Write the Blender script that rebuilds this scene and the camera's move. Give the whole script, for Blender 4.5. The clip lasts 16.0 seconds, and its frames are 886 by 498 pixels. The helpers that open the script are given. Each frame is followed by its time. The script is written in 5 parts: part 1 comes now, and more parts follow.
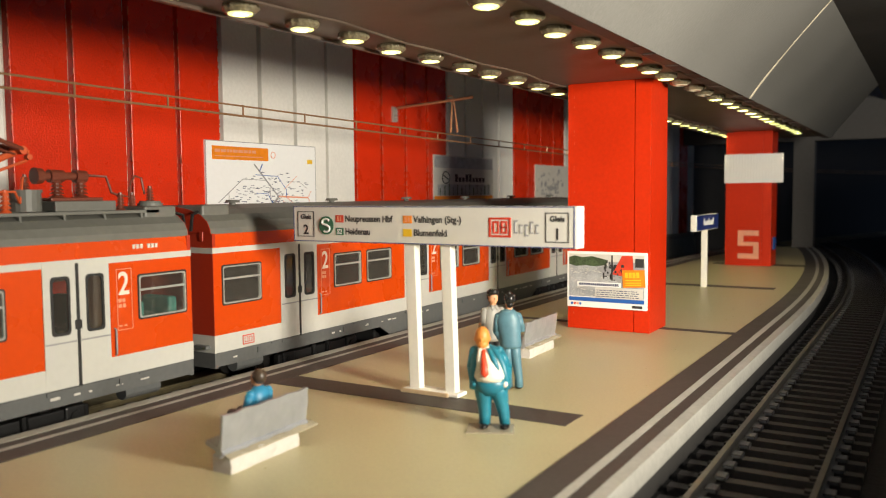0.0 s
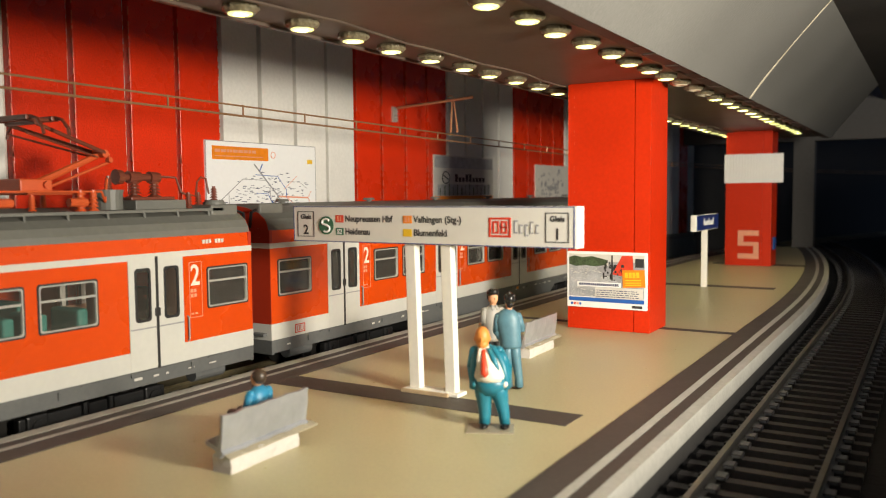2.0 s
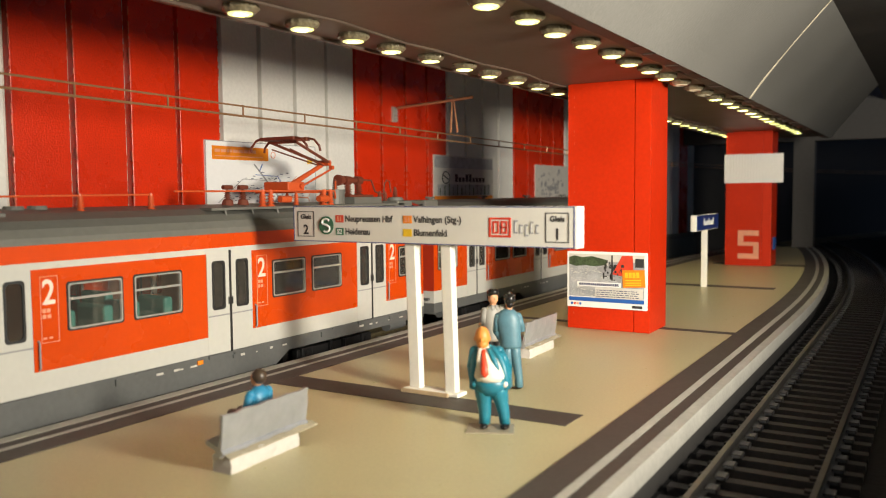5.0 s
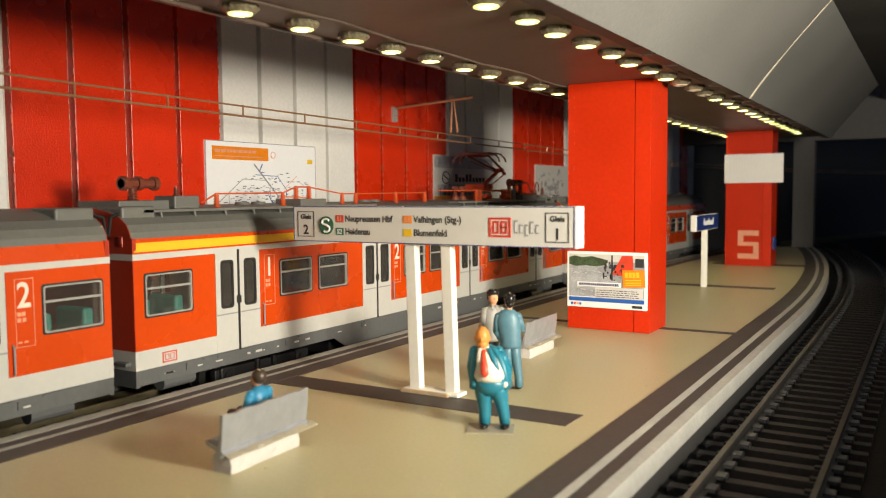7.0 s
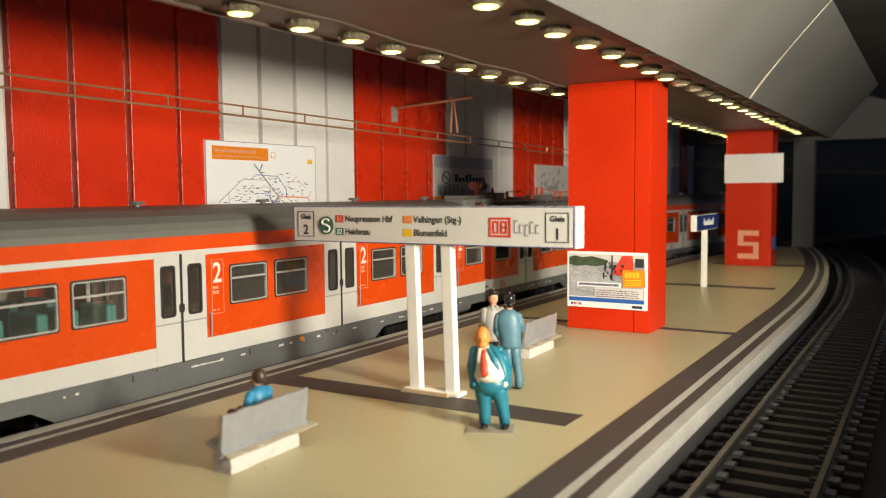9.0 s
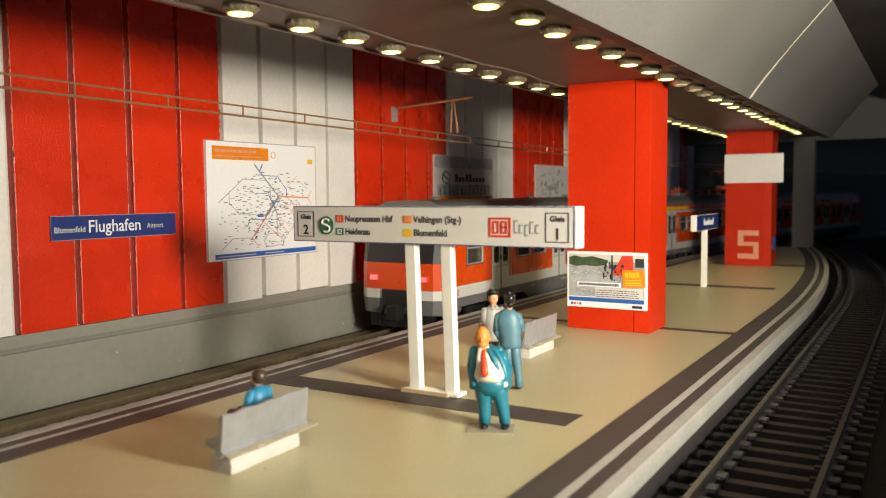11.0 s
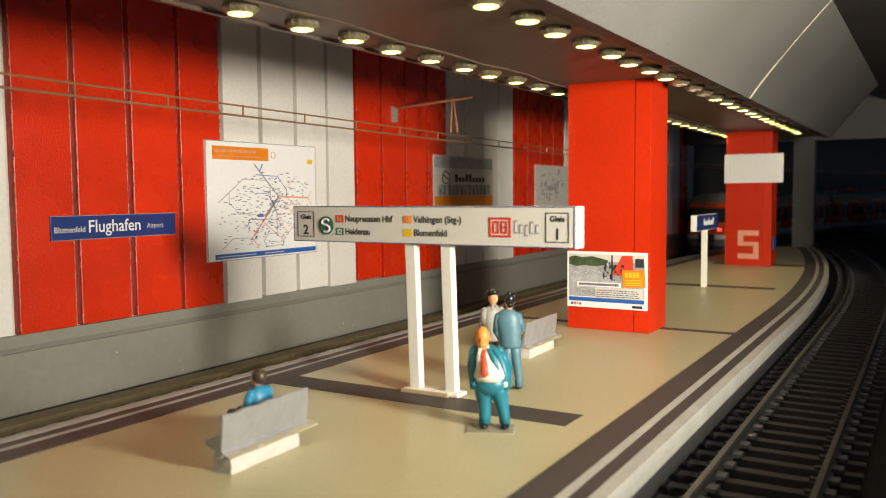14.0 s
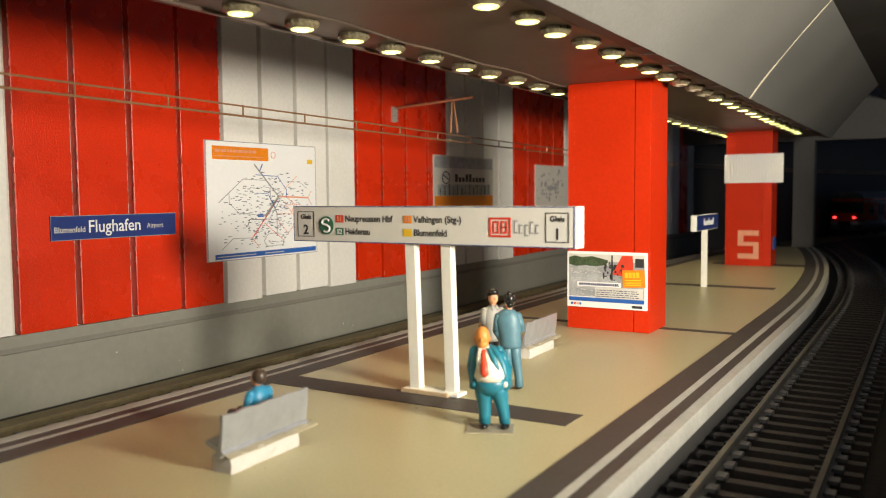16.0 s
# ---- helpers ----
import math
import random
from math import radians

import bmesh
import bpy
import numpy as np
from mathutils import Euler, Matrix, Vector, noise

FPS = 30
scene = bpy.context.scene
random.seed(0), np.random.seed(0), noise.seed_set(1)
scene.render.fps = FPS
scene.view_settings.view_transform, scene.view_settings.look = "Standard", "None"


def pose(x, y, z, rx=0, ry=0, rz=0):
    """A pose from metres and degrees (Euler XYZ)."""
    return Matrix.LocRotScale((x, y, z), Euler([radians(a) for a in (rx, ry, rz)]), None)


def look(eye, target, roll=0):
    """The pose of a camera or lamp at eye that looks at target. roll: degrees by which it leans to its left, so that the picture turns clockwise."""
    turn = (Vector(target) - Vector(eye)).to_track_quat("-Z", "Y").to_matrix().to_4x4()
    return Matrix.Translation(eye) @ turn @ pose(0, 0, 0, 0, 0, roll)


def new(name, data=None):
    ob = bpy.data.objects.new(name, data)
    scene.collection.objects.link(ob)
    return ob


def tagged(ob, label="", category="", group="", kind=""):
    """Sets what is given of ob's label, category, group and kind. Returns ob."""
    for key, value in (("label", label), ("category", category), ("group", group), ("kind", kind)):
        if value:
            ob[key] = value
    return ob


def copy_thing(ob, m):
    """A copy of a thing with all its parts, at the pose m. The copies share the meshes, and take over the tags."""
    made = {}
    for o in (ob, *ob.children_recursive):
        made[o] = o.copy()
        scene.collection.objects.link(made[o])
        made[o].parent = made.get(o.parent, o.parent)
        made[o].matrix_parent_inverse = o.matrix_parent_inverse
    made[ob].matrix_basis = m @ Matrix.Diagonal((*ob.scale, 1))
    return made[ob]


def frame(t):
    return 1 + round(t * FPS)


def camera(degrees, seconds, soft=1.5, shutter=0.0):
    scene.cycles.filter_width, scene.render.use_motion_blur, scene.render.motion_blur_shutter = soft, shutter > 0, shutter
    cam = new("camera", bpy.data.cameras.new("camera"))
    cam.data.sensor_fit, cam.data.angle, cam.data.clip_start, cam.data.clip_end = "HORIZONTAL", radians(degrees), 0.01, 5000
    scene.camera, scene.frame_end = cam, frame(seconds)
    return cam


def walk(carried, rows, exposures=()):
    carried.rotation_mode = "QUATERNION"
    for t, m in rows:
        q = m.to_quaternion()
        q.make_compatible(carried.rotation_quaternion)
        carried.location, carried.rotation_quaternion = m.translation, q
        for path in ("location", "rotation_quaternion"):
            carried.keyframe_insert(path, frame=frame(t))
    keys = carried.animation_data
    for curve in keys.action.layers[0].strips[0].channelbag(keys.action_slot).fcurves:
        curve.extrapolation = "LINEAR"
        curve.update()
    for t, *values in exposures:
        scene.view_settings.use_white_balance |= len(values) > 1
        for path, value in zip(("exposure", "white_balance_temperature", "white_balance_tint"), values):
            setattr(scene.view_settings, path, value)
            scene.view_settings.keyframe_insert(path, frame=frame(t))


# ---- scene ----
# Model railway station, built at its true model size; builder numbers below are millimetres.
MM = 0.001
EYE = (0.0, 0.0, 0.0423)
GAZE = (-0.51042919, 0.85723948, -0.06784189)
cam = camera(56.52, 16.0, soft=1.1)
cam.data.dof.use_dof = True
cam.data.dof.focus_distance = 0.225
cam.data.dof.aperture_fstop = 34
VIEW = look(EYE, [e + g for e, g in zip(EYE, GAZE)], -0.4865)
walk(cam, [(0.0, VIEW), (16.0, VIEW)], exposures=[(0.0, 0.0), (16.0, 0.0)])

# ---- world and the one lamp that stands in the room to the right of the layout
world = bpy.data.worlds.new("room")
world.use_nodes = True
scene.world = world
world.node_tree.nodes["Background"].inputs[0].default_value = (0.46, 0.64, 1.0, 1)
world.node_tree.nodes["Background"].inputs[1].default_value = 0.155
key = bpy.data.lights.new("work_lamp", "AREA")
key.shape, key.size = "DISK", 0.050
key.energy, key.color = 1.24, (1.0, 0.91, 0.76)
lamp = new("work_lamp", key)
lamp.matrix_world = look((0.110, 0.085, 0.062), (-0.050, 0.335, 0.038))
LED_POWER = 180.0


# ---- materials
def material(name, color, rough=0.5, metal=0.0, grain=600.0, vary=0.12, bump=0.0, blotch=40.0, spec=0.5, coat=0.0, piece=0.0):
    m = bpy.data.materials.new(name)
    m.use_nodes = True
    nt = m.node_tree
    b = nt.nodes["Principled BSDF"]
    tc = nt.nodes.new("ShaderNodeTexCoord")
    geo = nt.nodes.new("ShaderNodeNewGeometry")
    fine, wide = nt.nodes.new("ShaderNodeTexNoise"), nt.nodes.new("ShaderNodeTexNoise")
    for n, s in ((fine, grain), (wide, blotch)):
        n.inputs["Scale"].default_value = s
        n.inputs["Detail"].default_value = 4.0
        nt.links.new(tc.outputs["Object"], n.inputs["Vector"])
    add = nt.nodes.new("ShaderNodeMath")
    add.operation = "ADD"
    nt.links.new(fine.outputs["Fac"], add.inputs[0])
    nt.links.new(wide.outputs["Fac"], add.inputs[1])
    rng = nt.nodes.new("ShaderNodeMapRange")
    for i, v in zip(range(1, 5), (0.6, 1.4, 1 - vary, 1 + vary)):
        rng.inputs[i].default_value = v
    nt.links.new(add.outputs[0], rng.inputs[0])
    last = rng.outputs[0]
    if piece:
        info = nt.nodes.new("ShaderNodeObjectInfo")
        pr = nt.nodes.new("ShaderNodeMapRange")
        pr.inputs[3].default_value, pr.inputs[4].default_value = 1 - piece, 1 + piece
        nt.links.new(info.outputs["Random"], pr.inputs[0])
        mul = nt.nodes.new("ShaderNodeMath")
        mul.operation = "MULTIPLY"
        nt.links.new(last, mul.inputs[0])
        nt.links.new(pr.outputs[0], mul.inputs[1])
        last = mul.outputs[0]
    mix = nt.nodes.new("ShaderNodeVectorMath")
    mix.operation = "SCALE"
    mix.inputs[0].default_value = color
    nt.links.new(last, mix.inputs["Scale"])
    nt.links.new(mix.outputs[0], b.inputs["Base Color"])
    rr = nt.nodes.new("ShaderNodeMapRange")
    rr.inputs[3].default_value, rr.inputs[4].default_value = max(rough - 0.1, 0.02), min(rough + 0.1, 1)
    nt.links.new(wide.outputs["Fac"], rr.inputs[0])
    nt.links.new(rr.outputs[0], b.inputs["Roughness"])
    b.inputs["Metallic"].default_value = metal
    b.inputs["Specular IOR Level"].default_value = spec
    b.inputs["Coat Weight"].default_value = coat
    if bump:
        bp = nt.nodes.new("ShaderNodeBump")
        bp.inputs["Strength"].default_value = 0.6
        bp.inputs["Distance"].default_value = bump * MM
        nt.links.new(fine.outputs["Fac"], bp.inputs["Height"])
        nt.links.new(bp.outputs[0], b.inputs["Normal"])
    return m


def glow(name, color, strength):
    m = bpy.data.materials.new(name)
    m.use_nodes = True
    b = m.node_tree.nodes["Principled BSDF"]
    b.inputs["Base Color"].default_value = (*color, 1)
    b.inputs["Emission Color"].default_value = (*color, 1)
    b.inputs["Emission Strength"].default_value = strength
    return m


def glass(name, tint, veil=0.0):
    m = bpy.data.materials.new(name)
    m.use_nodes = True
    nt = m.node_tree
    nt.nodes.remove(nt.nodes["Principled BSDF"])
    t, g, f, x = (nt.nodes.new(n) for n in ("ShaderNodeBsdfTransparent", "ShaderNodeBsdfGlossy", "ShaderNodeFresnel", "ShaderNodeMixShader"))
    t.inputs[0].default_value = (*tint, 1)
    g.inputs["Roughness"].default_value = 0.03
    f.inputs["IOR"].default_value = 1.45
    nt.links.new(f.outputs[0], x.inputs[0])
    nt.links.new(t.outputs[0], x.inputs[1])
    nt.links.new(g.outputs[0], x.inputs[2])
    # A little beige diffuse stands in for reflections on the panes.
    d, y = nt.nodes.new("ShaderNodeBsdfDiffuse"), nt.nodes.new("ShaderNodeMixShader")
    d.inputs[0].default_value = (0.55, 0.50, 0.44, 1)
    y.inputs[0].default_value = veil
    nt.links.new(x.outputs[0], y.inputs[1])
    nt.links.new(d.outputs[0], y.inputs[2])
    nt.links.new(y.outputs[0], nt.nodes["Material Output"].inputs[0])
    return m


RED = material("red_board", (0.64, 0.028, 0.002), 0.28, grain=2000, vary=0.22, bump=0.17, blotch=60, piece=0.06)
RED_COLUMN = material("red_card", (0.54, 0.024, 0.0015), 0.42, grain=900, vary=0.12, bump=0.04, blotch=50, spec=0.3)
WHITE_BOARD = material("white_board", (0.80, 0.785, 0.735), 0.5, grain=900, vary=0.08, bump=0.05, blotch=60, piece=0.04)
PLASTER = material("raw_plaster", (0.62, 0.59, 0.53), 0.8, grain=900, vary=0.15, bump=0.1)
GREY_WALL = material("grey_wall_paint", (0.25, 0.25, 0.212), 0.42, grain=500, vary=0.1, bump=0.02, blotch=25)
LEDGE = material("grey_ledge", (0.20, 0.19, 0.165), 0.6, grain=900, vary=0.15, bump=0.05)
FLOOR = material("beige_floor_paint", (0.455, 0.413, 0.245), 0.38, grain=1500, vary=0.11, bump=0.03, blotch=28)
STRIPE = material("brown_strip", (0.056, 0.046, 0.041), 0.6, grain=900, vary=0.25, bump=0.02, blotch=120)
KERB = material("pale_kerb", (0.42, 0.415, 0.375), 0.6, grain=900, vary=0.16, bump=0.14, blotch=110)
# Near-black puts unlit space into the colour; also coats the unseen light blocks.
DARK = material("unlit_dark", (0.03, 0.028, 0.026), 0.7, grain=400, vary=0.3)
BALLAST = material("black_ballast", (0.009, 0.009, 0.010), 0.85, grain=900, vary=0.6, bump=0.5)
SLEEPER = material("dark_sleeper", (0.060, 0.054, 0.052), 0.42, grain=900, vary=0.3, bump=0.05)
BED = material("olive_bed", (0.22, 0.185, 0.10), 0.6, grain=700, vary=0.3, bump=0.1)
# Paler than the sleeper: bluish light from the right put into the colour.
CHAIR_LIT = material("lit_chair_plastic", (0.17, 0.17, 0.18), 0.28, grain=900, vary=0.25)
RAIL = material("rail_steel", (0.33, 0.31, 0.27), 0.38, 0.85, grain=500, vary=0.2)
RAIL_OLD = material("rail_olive", (0.20, 0.165, 0.09), 0.45, 0.1, grain=500, vary=0.3)
SOFFIT = material("brown_soffit", (0.135, 0.098, 0.075), 0.45, grain=400, vary=0.12, bump=0.02, blotch=30)
COVE = material("grey_cove", (0.175, 0.172, 0.158), 0.5, grain=1100, vary=0.14, bump=0.22, blotch=20)
EDGE_BROWN = material("edge_brown", (0.055, 0.036, 0.028), 0.6, grain=900, vary=0.4, bump=0.1)
SEAM = material("pale_seam", (0.75, 0.68, 0.52), 0.7, grain=900, vary=0.2)
LED_BODY = material("led_body", (0.22, 0.19, 0.12), 0.22, 0.15, grain=1600, vary=0.7, bump=0.5)
LED = glow("led_light", (1.0, 0.88, 0.52), LED_POWER)
LED_RIM = glow("led_rim", (0.92, 0.93, 0.34), 1.7)
LED_OFF = material("led_off", (0.75, 0.68, 0.5), 0.3)
ORANGE = material("train_orange", (0.64, 0.062, 0.002), 0.28, grain=900, vary=0.05, blotch=60)
ORANGE_DARK = material("train_end_red", (0.42, 0.035, 0.012), 0.35, grain=900, vary=0.06)
CREAM = material("train_white", (0.57, 0.57, 0.53), 0.30, grain=900, vary=0.04)
ROOF = material("train_roof_grey", (0.145, 0.145, 0.128), 0.5, grain=700, vary=0.12, bump=0.02)
SKIRT = material("train_skirt_grey", (0.115, 0.120, 0.118), 0.45, grain=900, vary=0.12)
BLACK = material("black_plastic", (0.012, 0.012, 0.012), 0.4, grain=900, vary=0.3)
YELLOW = material("yellow_stripe", (0.85, 0.50, 0.02), 0.35, grain=900, vary=0.04)
RUBBER = material("black_rubber", (0.02, 0.02, 0.02), 0.5)
SILVER = material("window_alloy", (0.46, 0.45, 0.41), 0.3, 0.25, grain=900, vary=0.08)
PANTO = material("pantograph_orange", (0.62, 0.10, 0.025), 0.45, grain=900, vary=0.1)
RUST = material("insulator_brown", (0.17, 0.045, 0.025), 0.4, grain=900, vary=0.15)
SEAT = material("green_seat", (0.035, 0.20, 0.17), 0.6, grain=900, vary=0.2)
INNER = material("inner_wall", (0.60, 0.36, 0.22), 0.6, grain=900, vary=0.1)
GLASS = glass("window_glass", (0.94, 0.93, 0.90), 0.03)
CLASS_PRINT = material("class_print", (0.82, 0.70, 0.60), 0.5, grain=900, vary=0.08)
TAIL = glow("tail_lamp", (1.0, 0.03, 0.03), 8.0)
INK = material("black_ink", (0.03, 0.03, 0.03), 0.6)
PRINT_WHITE = material("white_print", (0.82, 0.82, 0.80), 0.5, grain=900, vary=0.03)
MAP_INK = material("map_ink", (0.07, 0.08, 0.15), 0.5)
PAPER = material("white_paper", (0.86, 0.87, 0.87), 0.5, grain=700, vary=0.03)
SIGN_FACE = material("sign_paper", (0.66, 0.645, 0.595), 0.5, grain=500, vary=0.04, blotch=30)
SIGN_WHITE = material("white_styrene", (0.80, 0.78, 0.70), 0.4, grain=900, vary=0.05)
BLUE = material("sign_blue", (0.013, 0.036, 0.18), 0.4, grain=900, vary=0.15)
BLUE_BAR = material("print_blue", (0.02, 0.11, 0.42), 0.45, grain=900, vary=0.05)
GREEN = material("print_green", (0.03, 0.13, 0.07), 0.5)
P_RED = material("print_red", (0.62, 0.05, 0.02), 0.5)
P_ORANGE = material("print_orange", (0.80, 0.24, 0.01), 0.5)
P_YELLOW = material("print_yellow", (0.80, 0.50, 0.02), 0.5)
P_GREY = material("print_grey", (0.30, 0.30, 0.31), 0.5)
P_SALMON = material("print_salmon", (0.75, 0.33, 0.20), 0.5)
P_WATER = material("print_water", (0.36, 0.37, 0.38), 0.5, grain=2500, vary=0.45, blotch=300)
P_HILL = material("print_hill", (0.055, 0.085, 0.04), 0.5, grain=1800, vary=0.7, blotch=300)
P_SKY = material("print_sky", (0.60, 0.58, 0.53), 0.5)
WIRE = material("wire_bronze", (0.36, 0.20, 0.10), 0.38, 0.4)
BRASS = material("mast_copper", (0.52, 0.25, 0.13), 0.4, 0.5)
BENCH = material("bench_silver", (0.42, 0.435, 0.465), 0.32, 0.5, grain=450, vary=0.15, bump=0.35)
BENCH_BASE = material("bench_foot", (0.56, 0.53, 0.49), 0.7, grain=700, vary=0.08, bump=0.3)
WOOD = material("bare_wood", (0.46, 0.34, 0.20), 0.6, grain=700, vary=0.3, bump=0.1)
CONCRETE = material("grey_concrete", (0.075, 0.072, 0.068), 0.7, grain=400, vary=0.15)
CLOTH_TEAL = material("teal_paint", (0.015, 0.17, 0.24), 0.4, grain=900, vary=0.15)
CLOTH_BLUE = material("dusty_blue_paint", (0.085, 0.19, 0.24), 0.45, grain=900, vary=0.15)
CLOTH_SKY = material("sky_blue_paint", (0.03, 0.24, 0.42), 0.45)
CLOTH_GREY = material("grey_shirt_paint", (0.30, 0.29, 0.26), 0.5)
SHIRT = material("cream_paint", (0.75, 0.69, 0.57), 0.45)
SKIN = material("skin_paint", (0.66, 0.33, 0.17), 0.5)
SKIN_TAN = material("tan_paint", (0.70, 0.26, 0.05), 0.5)
HAIR = material("black_paint", (0.012, 0.011, 0.010), 0.25)
TIE = material("tie_paint", (0.68, 0.06, 0.02), 0.45)
GLUE = material("clear_glue", (0.36, 0.32, 0.23), 0.25, grain=900, vary=0.1)


# ---- mesh helpers (millimetres)
def part(name, bm, mat, parent=None, label="", at=None, smooth=False):
    bmesh.ops.scale(bm, vec=(MM, MM, MM), verts=bm.verts)
    me = bpy.data.meshes.new(name)
    bm.to_mesh(me)
    bm.free()
    for m in (mat if isinstance(mat, (list, tuple)) else [mat]):
        me.materials.append(m)
    if smooth:
        me.polygons.foreach_set("use_smooth", [True] * len(me.polygons))
    ob = new(name, me)
    if parent is not None:
        ob.parent = parent
    if at is not None:
        ob.matrix_basis = at
    if label:
        ob["label"] = label
    return ob


def at_mm(x, y, z, rx=0, ry=0, rz=0):
    return pose(x * MM, y * MM, z * MM, rx, ry, rz)


def thing(name, label, category, group="", m=None):
    ob = tagged(new(name), label, category, group)
    if m is not None:
        ob.matrix_basis = m
    return ob


def box(bm, x0, x1, y0, y1, z0, z1, mi=0, bevel=0.0):
    r = bmesh.ops.create_cube(bm, size=1.0)
    vs = r["verts"]
    for v in vs:
        v.co = Vector((x0 + (v.co.x + 0.5) * (x1 - x0), y0 + (v.co.y + 0.5) * (y1 - y0), z0 + (v.co.z + 0.5) * (z1 - z0)))
    fs = {f for v in vs for f in v.link_faces}
    for f in fs:
        f.material_index = mi
    if bevel:
        es = list({e for v in vs for e in v.link_edges})
        bmesh.ops.bevel(bm, geom=es, offset=bevel, segments=2, profile=0.5, affect="EDGES")
    return bm


def bx(*a, **k):
    return box(bmesh.new(), *a, **k)


def rod(bm, p, q, r, r2=None, seg=8, mi=0, caps=True):
    p, q = Vector(p), Vector(q)
    d = q - p
    m = Matrix.Translation((p + q) / 2) @ d.to_track_quat("Z", "Y").to_matrix().to_4x4()
    res = bmesh.ops.create_cone(bm, cap_ends=caps, segments=seg, radius1=r, radius2=r if r2 is None else r2, depth=d.length, matrix=m)
    for f in {f for v in res["verts"] for f in v.link_faces}:
        f.material_index = mi
    return bm


def ball(bm, c, r, sx=1, sy=1, sz=1, mi=0, turn=None, seg=12):
    m = Matrix.Translation(c) @ (turn or Matrix()) @ Matrix.Diagonal((sx * r, sy * r, sz * r, 1))
    res = bmesh.ops.create_uvsphere(bm, u_segments=seg, v_segments=max(6, seg * 2 // 3), radius=1.0, matrix=m)
    for f in {f for v in res["verts"] for f in v.link_faces}:
        f.material_index = mi
    return bm


def bent(bm, pts, r, seg=6, mi=0):
    """One closed tube along a bent line."""
    pts = [Vector(q) for q in pts]
    rings = []
    for i, q in enumerate(pts):
        d = (pts[min(i + 1, len(pts) - 1)] - pts[max(i - 1, 0)]).normalized()
        a = d.orthogonal().normalized() if i == 0 else (last - d * last.dot(d)).normalized()
        last, b = a, d.cross(a)
        rings.append([q + (a * math.cos(2 * math.pi * k / seg) + b * math.sin(2 * math.pi * k / seg)) * r for k in range(seg)])
    return loft(bm, rings, mi)


def cells(bm, us, vs, gone, w0, w1, to):
    """A plate of grid cells with some left out, w0 to w1 thick, as one connected mesh; to(u, v, w) gives the place."""
    ix = {}

    def vert(i, j, k):
        if (i, j, k) not in ix:
            ix[i, j, k] = bm.verts.new(to(us[i], vs[j], (w0, w1)[k]))
        return ix[i, j, k]

    kept = {(i, j) for i in range(len(us) - 1) for j in range(len(vs) - 1)} - set(gone)
    for i, j in kept:
        q = ((i, j), (i + 1, j), (i + 1, j + 1), (i, j + 1))
        bm.faces.new([vert(*c, 0) for c in q][::-1])
        bm.faces.new([vert(*c, 1) for c in q])
        for (di, dj), (a, b) in (((0, -1), (0, 1)), ((1, 0), (1, 2)), ((0, 1), (2, 3)), ((-1, 0), (3, 0))):
            if (i + di, j + dj) not in kept:
                bm.faces.new((vert(*q[a], 0), vert(*q[b], 0), vert(*q[b], 1), vert(*q[a], 1)))
    bmesh.ops.recalc_face_normals(bm, faces=bm.faces[:])
    return bm


def loft(bm, rings, mi=0, close=True):
    """Skin over rings of equal length; each ring is a list of points."""
    vs = [[bm.verts.new(p) for p in ring] for ring in rings]
    n = len(vs[0])
    for a, b in zip(vs, vs[1:]):
        for i in range(n):
            j = (i + 1) % n
            bm.faces.new((a[i], a[j], b[j], b[i])).material_index = mi
    if close:
        bm.faces.new(vs[0][::-1]).material_index = mi
        bm.faces.new(vs[-1]).material_index = mi
    return bm


def oval(cx, cy, cz, rx, ry, n=12, power=1.0):
    return [(cx + rx * math.cos(2 * math.pi * i / n), cy + ry * math.sin(2 * math.pi * i / n), cz) for i in range(n)]


def lettering(name, body, size, mat, parent, m, align="LEFT", bold=0.0, squeeze=1.0):
    """Letters as a thin mesh; m is in millimetres on the parent."""
    cu = bpy.data.curves.new(name, "FONT")
    cu.body, cu.size, cu.align_x, cu.extrude, cu.offset = body, size * MM, align, 0.03 * MM, bold * MM
    cu.resolution_u = 3
    tmp = bpy.data.objects.new(name, cu)
    me = bpy.data.meshes.new_from_object(tmp)
    bpy.data.objects.remove(tmp)
    me.materials.clear()
    me.materials.append(mat)
    me.transform(Matrix.Diagonal((squeeze, 1, 1, 1)))
    ob = new(name, me)
    ob.parent = parent
    ob.matrix_basis = m
    return ob


# the two curves of the station: mm along the track -> place, heading to the right of the y axis
def left_track(s, off=0.0):
    if s < 430:
        return (-159 + off, s, 0.0)
    th = (s - 430) / 1785
    return (-159 + 1785 * (1 - math.cos(th)) + off * math.cos(th), 430 + 1785 * math.sin(th) - off * math.sin(th), th)


def right_track(s, off=0.0):
    if s < 350:
        return (-24 + off, s, 0.0)
    th = (s - 350) / 1923
    return (-24 - 1923 * (1 - math.cos(th)) + off * math.cos(th), 350 + 1923 * math.sin(th) + off * math.sin(th), -th)


def along(track, off, z, a, b, step=20.0):
    n = max(2, int(abs(b - a) / step) + 1)
    out = []
    for i in range(n):
        x, y, _ = track(a + (b - a) * i / (n - 1), off)
        out.append((x, y, z))
    return out


def strip(bm, left, right, top, bottom, mi=0):
    """A band with thickness between two lines of points in plan."""
    rings = [[(l[0], l[1], top), (r[0], r[1], top), (r[0], r[1], bottom), (l[0], l[1], bottom)] for l, r in zip(left, right)]
    return loft(bm, rings, mi)


# ---- setting: ground, platform, tracks
def structure(ob, label, category):
    return tagged(ob, label, category, kind="structure")


def kerb_x(y):
    return -38.0 - (2.9e-4 * (y - 300) ** 2 if y > 300 else 0.0)


YS = [-60 + 20 * i for i in range(37)]          # platform stations, to y = 660
EDGE = -138.6


